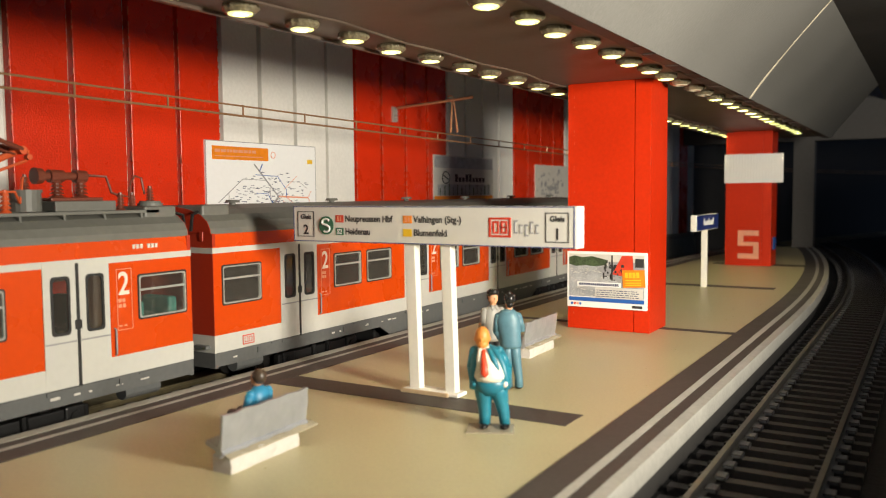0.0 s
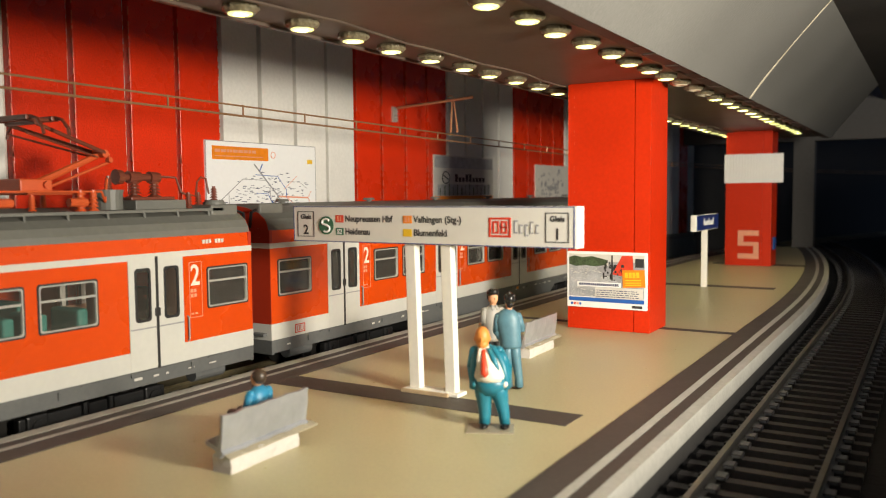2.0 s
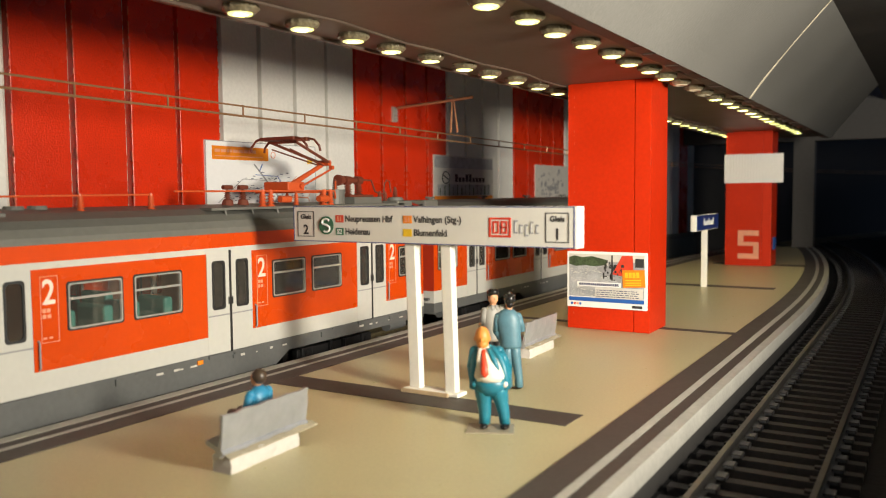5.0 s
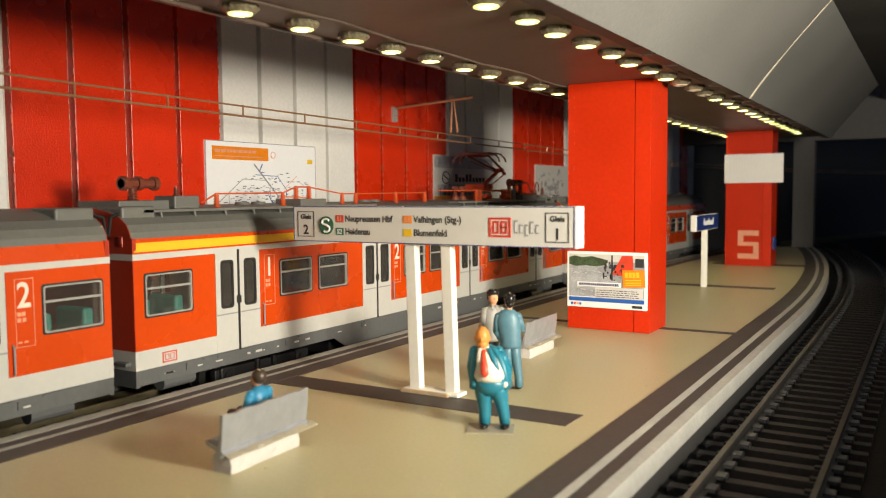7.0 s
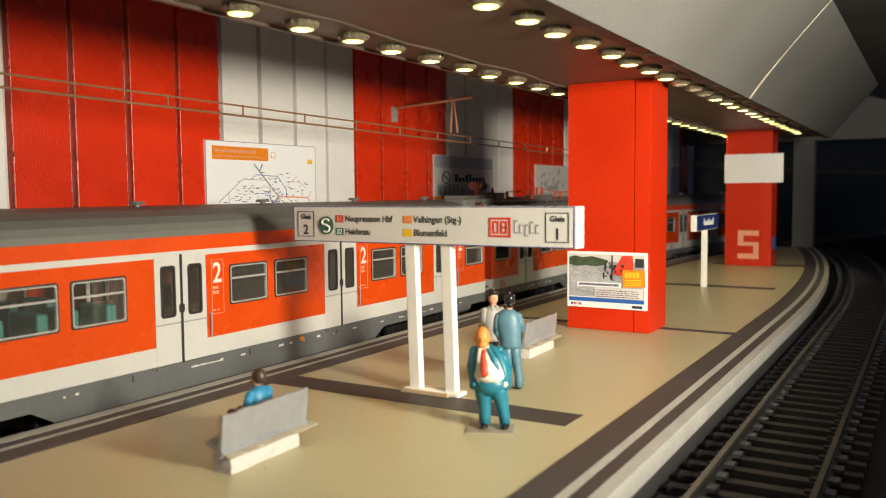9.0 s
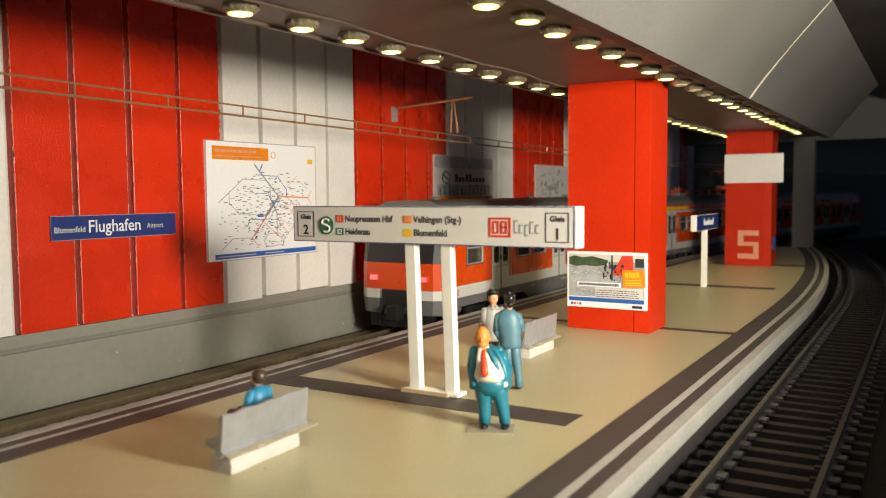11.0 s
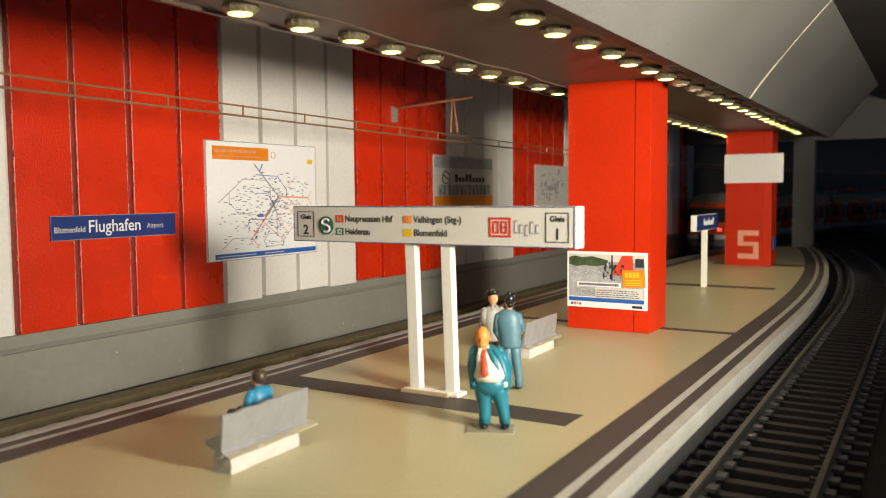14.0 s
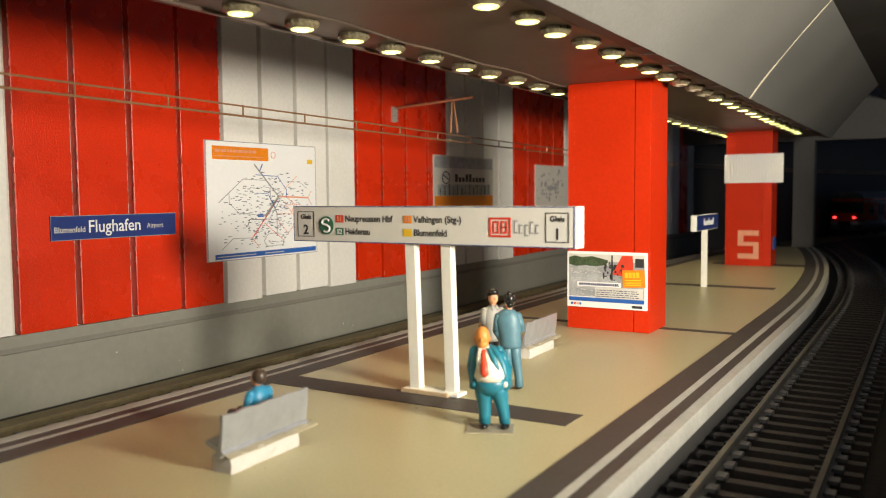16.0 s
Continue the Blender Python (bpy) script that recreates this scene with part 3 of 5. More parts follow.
def map_poster():
    W, Hh = 50.0, 36.2
    t = thing("network_map", "white printed rail network map hung on the wall boards", "poster", "", at_mm(WX, 172.7, 22.3))
    part("sheet", bx(-0.5, 0.3, 0, W, 0, Hh, bevel=0.08), PAPER, t)
    part("title_bar", bx(0.3, 0.4, 2.6, 26.5, 30.6, 34.6), P_ORANGE, t, "orange title bar")
    bm = bmesh.new()
    rnd = random.Random(2)
    x = 3.6
    while x < 21:
        w = rnd.uniform(0.8, 2.2)
        box(bm, 0.39, 0.44, x, x + w, 32.8, 33.7)
        x += w + 0.35
    box(bm, 0.39, 0.44, 3.6, 24, 31.5, 31.8)
    part("title_lettering", bm, P_SALMON, t, "pale lettering bars")
    part("foot_bar", bx(0.3, 0.4, 2.9, 49.2, 0.6, 2.1), BLUE_BAR, t, "blue foot bar")
    bm = bmesh.new()
    for a, b in ((3.6, 20), (24, 33)):
        box(bm, 0.39, 0.43, a, b, 1.15, 1.45)
    part("foot_lines", bm, P_SKY, t, "pale lettering bars")
    part("corner_mark", bx(0.3, 0.4, 45.6, 48.2, 30.2, 31.6, bevel=0.04), P_YELLOW, t, "small yellow mark")
    part("round_mark", bent(bmesh.new(), [(0.36, 28.8 + math.cos(k * 0.42), 32.6 + math.sin(k * 0.42)) for k in range(16)], 0.12), P_SALMON, t, "small ring mark")

    def line(name, pts, w, mat):
        bm = bmesh.new()
        for (a, b), (c, d) in zip(pts, pts[1:]):
            p, q = Vector((0.36, a, b)), Vector((0.36, c, d))
            n = (q - p).normalized().cross(Vector((1, 0, 0))) * w / 2
            for f in ((p + n, p - n, q - n, q + n),):
                vs = [bm.verts.new(v) for v in f] + [bm.verts.new(v + Vector((0.06, 0, 0))) for v in f]
                bm.faces.new(vs[:4])
                bm.faces.new(vs[4:])
                for i in range(4):
                    bm.faces.new((vs[i], vs[(i + 1) % 4], vs[4 + (i + 1) % 4], vs[4 + i]))
        part(name, bm, mat, t)

    line("map_line", [(20.0, 29.5), (31.0, 19.2)], 0.45, P_GREY)
    line("map_line", [(23.8, 29.6), (22.4, 27.4)], 0.35, BLUE_BAR)
    line("map_line", [(31.0, 19.3), (45.6, 18.8)], 0.5, P_SALMON)
    line("map_line", [(45.6, 18.8), (47.4, 21.2)], 0.2, P_SALMON)
    line("map_line", [(45.6, 18.8), (47.4, 16.4)], 0.2, P_SALMON)
    line("map_line", [(31.0, 19.2), (24.5, 13.0)], 0.8, P_GREY)
    line("map_line", [(30.0, 18.0), (18.6, 6.4)], 0.3, P_RED)
    line("map_line", [(18.6, 6.4), (10.2, 6.6), (5.6, 3.4)], 0.18, P_GREY)
    line("map_line", [(18.6, 6.4), (21.6, 3.3)], 0.2, P_SALMON)
    line("map_line", [(15, 24.8), (25, 24.5)], 0.2, P_GREY)
    line("map_line", [(15, 24.8), (4.6, 17.6)], 0.2, P_GREY)
    line("map_line", [(20.5, 26.2), (30.6, 25.8), (34.8, 21.6), (34.8, 18.8)], 0.2, BLUE_BAR)
    line("map_line", [(27, 22.4), (27, 18.6), (30, 14.0), (30, 7.8)], 0.25, P_GREY)
    line("map_line", [(33.0, 20.0), (25.2, 10.5)], 0.18, P_GREY)
    line("map_line", [(21, 20.4), (26, 20.2), (29.4, 15.4)], 0.18, BLUE_BAR)
    line("map_line", [(12.8, 14.4), (24.6, 13.2)], 0.18, P_GREY)
    line("map_line", [(16.8, 10.6), (17.4, 12.2), (24, 12.0)], 0.18, INK)
    line("map_line", [(30, 13.8), (33, 13.6), (37.0, 13.6), (38.6, 16.8), (34.8, 19)], 0.15, P_SALMON)
    line("map_line", [(30, 12), (35.4, 7.2), (38.6, 10.4)], 0.15, P_SALMON)
    line("map_line", [(30, 7.6), (25.8, 7.4), (23.8, 5.2), (25.2, 3.4), (32.8, 3.6), (33.4, 6.2), (30, 7.6)], 0.18, P_GREY)
    line("map_line", [(40.0, 26.0), (33.5, 21.5)], 0.15, P_SALMON)
    line("map_line", [(35, 24.2), (41.5, 24.0), (45, 22.0)], 0.14, P_GREY)
    line("map_line", [(34, 16.6), (42.0, 16.4), (44.5, 14.2)], 0.15, P_SALMON)
    line("map_line", [(33, 18.0), (40.5, 11.0), (40.5, 7.5)], 0.15, P_SALMON)
    line("map_line", [(24, 11.0), (33, 5.0)], 0.14, P_RED)
    line("map_line", [(9, 20.6), (9, 17.4), (13, 14.4)], 0.14, P_GREY)
    bm = bmesh.new()
    for _ in range(430):
        a, b = rnd.gauss(27, 9.5), rnd.gauss(15.5, 7)
        if 4 < a < 46 and 3 < b < 27 and abs(b - 0.62 * a) < 17:
            w = rnd.uniform(0.4, 1.5)
            box(bm, 0.33, 0.40, a, a + w, b, b + rnd.uniform(0.14, 0.26))
    tagged(part("lettering_bars", bm, MAP_INK, t, "tiny dark blue lettering bars"), kind="stuff")
    part("rim", cells(bmesh.new(), [0, 0.22, W - 0.22, W], [0, 0.22, Hh - 0.22, Hh], [(1, 1)], 0.29, 0.34, lambda u, v, k: (k, u, v)), P_GREY, t, "thin dark edge")
    part("highlight", bx(0.33, 0.41, 21.2, 23.6, 12.9, 13.9), BLUE_BAR, t, "small blue block")
    return t


map_poster()


def wall_poster(y0, y1, z0, z1, build, label):
    t = thing("poster", label, "poster", "", at_mm(WX, y0, z0))
    part("sheet", bx(-0.5, 0.3, 0, y1 - y0, 0, z1 - z0, bevel=0.08), P_SKY, t)
    build(t, y1 - y0, z1 - z0)
    return t


def airline(t, w, h):
    part("picture_band", bx(0.3, 0.36, 0.6, w - 0.6, h - 5.5, h - 0.6), P_WATER, t, "grey photo band")
    bm = bmesh.new()
    for i in range(16):
        a, b = 2 * math.pi * i / 16, 2 * math.pi * (i + 1) / 16
        rod(bm, (0.4, 10 + 3.2 * math.cos(a), 19 + 2.6 * math.sin(a)), (0.4, 10 + 3.2 * math.cos(b), 19 + 2.6 * math.sin(b)), 0.25, seg=5)
    rod(bm, (0.4, 7.8, 20.0), (0.4, 12.2, 18.2), 0.3, seg=5)
    part("emblem", bm, INK, t, "dark ring emblem")
    bm = bmesh.new()
    for i in range(9):
        box(bm, 0.36, 0.44, 18 + i * 3.2, 20.3 + i * 3.2, 17.2, 19.2 + (1.5 if i in (0, 3, 4) else 0))
    part("word_bars", bm, INK, t, "dark word bars")
    part("picture", bx(0.3, 0.36, 3, w - 3, 11.2, 16), P_WATER, t, "pale photo of thin trees")
    bm = bmesh.new()
    for i in range(13):
        box(bm, 0.35, 0.40, 5 + i * 3.7, 5.5 + i * 3.7 + 0.3 * (i % 3), 11.2, 14.5 + (i * 7 % 5) * 0.5)
    part("tree_bars", bm, P_HILL, t, "dark thin tree trunks")
    part("foot_bar", bx(0.3, 0.38, 0.4, w - 0.4, 0.3, 11.0), P_ORANGE, t, "orange foot bar")


def sketch(t, w, h):
    bm = bmesh.new()
    rnd = random.Random(9)
    for _ in range(70):
        a, b = rnd.gauss(w * 0.45, 9), rnd.gauss(h * 0.62, 4)
        if 2 < a < w - 4 and 2 < b < h - 2:
            ball(bm, (0.32, a, b), rnd.uniform(0.5, 1.5), sx=0.1, seg=6)
    part("drawing", bm, P_GREY, t, "grey scribbled drawing")


wall_poster(301, 355.8, 30, 58.7, airline, "grey and orange advertising poster on the wall")
wall_poster(405.5, 453.5, 26, 57, sketch, "pale poster with grey drawing on the wall")


def column_poster():
    t = thing("poster", "framed boat advertising poster on the red column", "poster", "", at_mm(-97.3, 239.0, 6.9))
    W, Hh = 25.2, 17.2
    part("sheet", bx(0, W, -0.3, 0.5, 0, Hh, bevel=0.1), PRINT_WHITE, t)
    f = lambda n, x0, x1, z0, z1, mat, lab="", d=0.0: part(n, bx(x0, x1, -0.36 - d, -0.28, z0, z1), mat, t, lab)
    f("water", 0.7, 24.4, 3.4, 13.0, P_WATER, "grey rippled water")
    shore = [(0.7, 13.2), (3, 12.6), (6, 13.0), (9, 12.7), (12.5, 13.2), (13.2, 14.6), (11, 15.2), (8, 15.8), (5, 15.4), (2.5, 15.9), (0.7, 15.3)]
    part("hills", loft(bmesh.new(), [[(x, y, z) for x, z in shore] for y in (-0.40, -0.30)]), P_HILL, t, "dark green wooded shore")
    rnd = random.Random(3)
    foam = bmesh.new()
    for _ in range(90):
        x, z = rnd.uniform(0.9, 13.5), rnd.uniform(3.6, 12.2)
        w = rnd.uniform(0.2, 1.1)
        box(foam, x, x + w, -0.395, -0.35, z, z + rnd.uniform(0.06, 0.2))
    part("foam", foam, P_SKY, t, "pale ripples")
    f("sky", 0.7, 24.4, 13.0, 16.4, P_SKY, "pale sky")
    f("bank", 13.2, 24.4, 10.6, 14.2, P_GREY, "grey bank", 0.02)
    f("wheelhouse", 21.6, 24.2, 12.8, 15.4, INK, "dark wheelhouse window", 0.06)
    f("hull_shade", 14.9, 17.4, 8.6, 13.4, INK, "dark hull shade", 0.03)
    bm = bmesh.new()
    loft(bm, [[(14.5, -0.42, 10.4), (17.6, -0.42, 16.2), (20.8, -0.42, 16.2), (21.2, -0.42, 9.6)], [(14.5, -0.3, 10.4), (17.6, -0.3, 16.2), (20.8, -0.3, 16.2), (21.2, -0.3, 9.6)]])
    part("boat", bm, P_RED, t, "red boat")
    bm = bmesh.new()
    loft(bm, [[(9.5, -0.41, 11.8), (16.5, -0.41, 8.2), (18.5, -0.41, 9.2), (12, -0.41, 13.2)], [(9.5, -0.3, 11.8), (16.5, -0.3, 8.2), (18.5, -0.3, 9.2), (12, -0.3, 13.2)]])
    part("bow", bm, P_GREY, t, "grey bow")
    deck = bmesh.new()
    rnd = random.Random(8)
    for _ in range(34):
        x, z = rnd.uniform(11.5, 17.5), rnd.uniform(8.2, 14.0)
        box(deck, x, x + rnd.uniform(0.15, 0.9), -0.435, -0.40, z, z + rnd.uniform(0.15, 1.3))
    part("deck_gear", deck, INK, t, "dark deck gear and rails")
    f("mast", 14.2, 14.7, 8.6, 16.2, INK, "dark mast", 0.1)
    f("text_panel", 9.2, 24.0, 3.0, 6.4, P_SKY, "pale text panel", 0.08)
    f("headline", 3.4, 17.2, 6.5, 7.9, PRINT_WHITE, "white headline strip", 0.1)
    bm = bmesh.new()
    rnd = random.Random(6)
    x = 4.0
    while x < 16.4:
        w = rnd.uniform(0.3, 0.7)
        box(bm, x, x + w, -0.50, -0.44, 6.85, 7.55)
        x += w + 0.12
    for r in range(4):
        x = 9.6
        while x < 22:
            w = rnd.uniform(0.4, 1.4)
            box(bm, x, x + w, -0.48, -0.42, 3.5 + r * 0.62, 3.75 + r * 0.62)
            x += w + 0.3
    part("text_bars", bm, MAP_INK, t, "dark text bars")
    f("foot_bar", 0.7, 24.4, 1.9, 3.1, BLUE_BAR, "blue bar", 0.1)
    for i, mt in enumerate((BLUE_BAR, P_RED, P_SALMON, BLUE_BAR)):
        f("foot_mark", 1.3 + i * 0.9, 2.0 + i * 0.9, 0.7, 1.4, mt)
    f("foot_word", 20.6, 23.8, 0.5, 1.3, INK, "dark word bar")
    off = part("price_block", bx(-3.4, 3.4, -0.56, -0.42, -2.6, 2.6), P_ORANGE, t, "orange price block", at_mm(21.2, 0, 9.4, 0, -3, 0))
    bm = bmesh.new()
    for i in range(4):
        box(bm, -2.6 + i * 1.15, -1.7 + i * 1.15, -0.62, -0.55, 0.3, 1.9)
    for z in (-0.6, -1.4, -2.0):
        box(bm, -2.6, 2.2, -0.62, -0.55, z, z + 0.3)
    part("price_lettering", bm, P_YELLOW, off, "yellow text bars")
    return t


column_poster()


# ---- benches
def bench(x, y, rz):
    t = thing("bench", "silver-painted bench with a rough white foot on the platform", "bench", "platform benches", at_mm(x, y, 0, 0, 0, rz))
    # local: back to +x, long side along y
    bm = bmesh.new()
    rings = []
    for i in range(9):
        v = -10.2 + 20.4 * i / 8
        w = 0.09 * math.sin(i * 2.1)
        top = 9.3 + 0.12 * math.cos(i * 3)
        rings.append([(-1.2, v, 2.9), (0.2, v, 2.6), (0.45, v, 3.3), (1.0 + w, v, 6.4), (1.3 + w, v - 0.3, top), (0.7 + w, v - 0.3, top), (0.4 + w, v, 6.4), (-0.3, v, 3.7)])
    loft(bm, rings)
    part("backrest", bm, BENCH, t, "silver slab backrest")
    bm = bmesh.new()
    rings = []
    for i in range(9):
        v = -9.6 + 19.2 * i / 8
        w = 0.05 * math.sin(i * 1.3)
        rings.append([(-3.7, v * 0.95, 3.9 + w), (-1.1, v * 0.95, 3.0 + w), (-1.1, v * 0.95, 3.8 + w), (-3.7, v * 0.95, 4.6 + w)])
    loft(bm, rings)
    part("seat", bm, BENCH, t, "silver slab seat")
    bm = bmesh.new()
    rings = []
    for i in range(9):
        v = -9.6 + 21.4 * i / 8
        w = 0.10 * math.sin(i * 1.7)
        rings.append([(0.2, v, 3.15), (1.7 + w, v, 2.55 + w), (1.7 + w, v, 2.4 + w), (0.2, v, 2.8)])
    loft(bm, rings)
    part("flange", bm, GLUE, t, "thin clear flange behind the backrest")
    part("fold", bent(bmesh.new(), [(0.45 + 0.08 * math.sin(i * 2.3), -10.2 + 20.4 * i / 12, 3.35 + 0.1 * math.sin(i * 1.9)) for i in range(13)], 0.42, seg=8), BENCH, t, "crumpled bright fold")
    rnd = random.Random(3)
    j = lambda: rnd.uniform(-0.14, 0.14)
    rings = [[(-2.2 + j(), v, 0), (1.4 + j(), v + j(), 0), (1.5 + j(), v + j(), 1.4), (1.35 + j(), v + j(), 2.6 + j()), (-2.2 + j(), v, 2.7)] for v in [-9.2 + 1.35 * i for i in range(13)]]
    bm = loft(bmesh.new(), rings)
    bmesh.ops.recalc_face_normals(bm, faces=bm.faces[:])
    part("foot", bm, BENCH_BASE, t, "rough white foot block")
    return t


bench(-92.0, 97.5, 2)
bench(-89.0, 198.6, 1)


# ---- small painted figures, each one plain mesh
def limb(bm, p, q, r, r2, mi):
    rod(bm, p, q, r, r2, seg=12, mi=mi)
    ball(bm, q, r2, mi=mi, seg=10)
    ball(bm, p, r, mi=mi, seg=10)


def figure(name, label, build, mats, m):
    bm = bmesh.new()
    build(bm)
    ob = part(name, bm, mats, None, "", m, smooth=True)
    tagged(ob, label, "figurine", "platform figurines")
    return ob


def stout(bm):
    # trousers
    loft(bm, [oval(-0.9, 0.1, 0.7, 1.05, 1.15), oval(-0.85, 0.1, 2.6, 1.1, 1.25), oval(-0.95, 0.1, 4.6, 1.35, 1.5), oval(-0.95, 0, 6.4, 1.75, 1.95), oval(-0.8, -0.1, 8.6, 2.1, 2.4)], 0)
    loft(bm, [oval(2.75, 0.1, 0.7, 0.95, 1.1), oval(2.55, 0.1, 2.6, 1.05, 1.25), oval(2.1, 0.1, 4.6, 1.3, 1.5), oval(1.6, 0, 6.4, 1.75, 1.95), oval(1.1, -0.1, 8.6, 2.1, 2.4)], 0)
    loft(bm, [oval(0.2, -0.1, 6.2, 2.4, 1.9, 16), oval(0.2, -0.2, 7.6, 3.1, 2.7, 16), oval(0.1, -0.2, 9.3, 3.3, 2.9, 16)], 0)
    for x in (-1.0, 2.75):
        ball(bm, (x, -0.7, 0.5), 0.95, 0.9, 1.55, 0.55, 3)
    # shirt over a round belly
    loft(bm, [oval(0.1, -0.5, 8.9, 2.9, 2.75, 16), oval(0.1, -0.7, 9.9, 2.95, 2.8, 16), oval(0, -0.5, 11.2, 2.6, 2.45, 16), oval(-0.3, -0.2, 12.8, 2.0, 1.9, 16), oval(-0.8, 0, 14.3, 1.1, 1.15, 16), oval(-1.0, 0.1, 15.1, 0.85, 0.95, 16)], 1)
    # open jacket: back shell and two flaps
    for sx in (-1, 1):
        loft(bm, [oval(0.1 + sx * 2.75, 0.35, 7.2, 1.0, 1.9), oval(0.1 + sx * 2.75, 0.3, 9.4, 1.05, 2.2), oval(sx * 2.45, 0.3, 11.4, 1.0, 2.0), oval(-0.3 + sx * 2.0, 0.3, 13.2, 0.95, 1.6), oval(-0.7 + sx * 1.25, 0.35, 14.7, 0.7, 1.0)], 0)
        limb(bm, (-0.5 + sx * 2.2, 0.3, 13.9), (0.0 + sx * 3.1, 0.5, 10.9), 0.9, 1.0, 0)
        limb(bm, (0.0 + sx * 3.1, 0.5, 10.9), (0.1 + sx * 2.85, -0.9, 8.6), 1.0, 0.78, 0)
        ball(bm, (0.1 + sx * 2.75, -1.5, 8.25), 0.6, 0.9, 1, 1, 1 if sx > 0 else 0, seg=8)
        # lapels and collar
        loft(bm, [oval(sx * 1.75, -2.25, 10.2, 0.45, 0.35, 8), oval(-0.3 + sx * 1.25, -1.95, 12.6, 0.6, 0.35, 8), oval(-0.8 + sx * 0.75, -1.0, 14.6, 0.4, 0.4, 8)], 0 if sx > 0 else 1)
    loft(bm, [oval(0.1, 1.0, 7.2, 3.1, 1.7, 16), oval(0, 0.9, 10.5, 3.1, 2.0, 16), oval(-0.4, 0.7, 13.4, 2.5, 1.5, 16), oval(-0.8, 0.6, 14.9, 1.3, 1.0, 16)], 0)
    loft(bm, [oval(-0.6, -3.45, 9.9, 0.25, 0.22, 8), oval(-0.62, -3.5, 10.5, 0.72, 0.26, 8), oval(-0.7, -2.95, 11.9, 0.58, 0.3, 8), oval(-0.9, -1.9, 13.6, 0.36, 0.35, 8), oval(-0.95, -1.1, 14.4, 0.42, 0.4, 8)], 4)
    # head
    ball(bm, (-1.25, 0.0, 16.4), 1.0, 1.36, 1.5, 1.95, 2, seg=16)
    ball(bm, (-1.15, -0.35, 15.2), 1.0, 1.05, 1.2, 0.9, 2)
    ball(bm, (-1.25, -1.5, 16.1), 0.36, 0.8, 1, 1.2, 2, seg=8)
    for sx in (-1, 1):
        ball(bm, (-1.25 + sx * 1.36, 0.15, 16.1), 0.35, 0.5, 1, 1.3, 2, seg=8)


def man_back(bm):
    for sx, top in ((-1, -1.0), (1, 0.75)):
        foot = -0.75 if sx < 0 else 1.55
        loft(bm, [oval(foot, 0, 0.5, 0.95, 1.0), oval(foot - 0.05, 0, 2.4, 0.85, 0.95), oval((foot + top) / 2, 0.1, 5.0, 0.98, 1.1), oval(top, 0, 7.6, 1.18, 1.35), oval(top * 0.9, 0, 9.8, 1.2, 1.45)], 0)
        ball(bm, (foot, 0.5, 0.4), 0.85, 0.9, 1.5, 0.5, 3)
    # jacket with a loose hem
    loft(bm, [oval(-0.2, 0, 9.0, 2.2, 1.75, 16), oval(-0.2, 0, 9.6, 2.35, 1.85, 16), oval(-0.3, 0, 11.2, 2.3, 1.75, 16), oval(-0.6, 0, 13.2, 2.6, 1.8, 16), oval(-0.8, 0, 15.2, 2.75, 1.7, 16), oval(-0.8, 0, 16.4, 2.3, 1.45, 16), oval(-0.7, 0.1, 17.3, 1.1, 1.0, 16)], 0)
    limb(bm, (-2.8, 0, 15.6), (-3.25, 0.2, 12.6), 0.95, 0.85, 0)
    limb(bm, (-3.25, 0.2, 12.6), (-1.9, 0.5, 10.2), 0.85, 0.75, 0)
    limb(bm, (1.3, 0.1, 15.7), (2.15, 0.5, 13.0), 0.95, 0.8, 0)
    limb(bm, (2.15, 0.5, 13.0), (0.8, 2.0, 13.8), 0.78, 0.65, 0)
    loft(bm, [oval(-0.6, 0.1, 16.9, 0.75, 0.75), oval(-0.55, 0.1, 18.4, 0.7, 0.75)], 2)
    ball(bm, (-0.45, 0.35, 19.2), 1.0, 1.1, 1.2, 1.5, 2)
    ball(bm, (-0.45, -0.1, 19.5), 1.0, 1.2, 1.25, 1.45, 3)
    ball(bm, (-0.35, -0.75, 18.3), 0.6, 1.1, 0.8, 1.1, 3, seg=8)
    for x, z in ((-1.2, 20.1), (0.35, 20.2), (-0.5, 20.7), (0.5, 19.3)):
        ball(bm, (x, -0.5, z), 0.5, mi=3, seg=8)


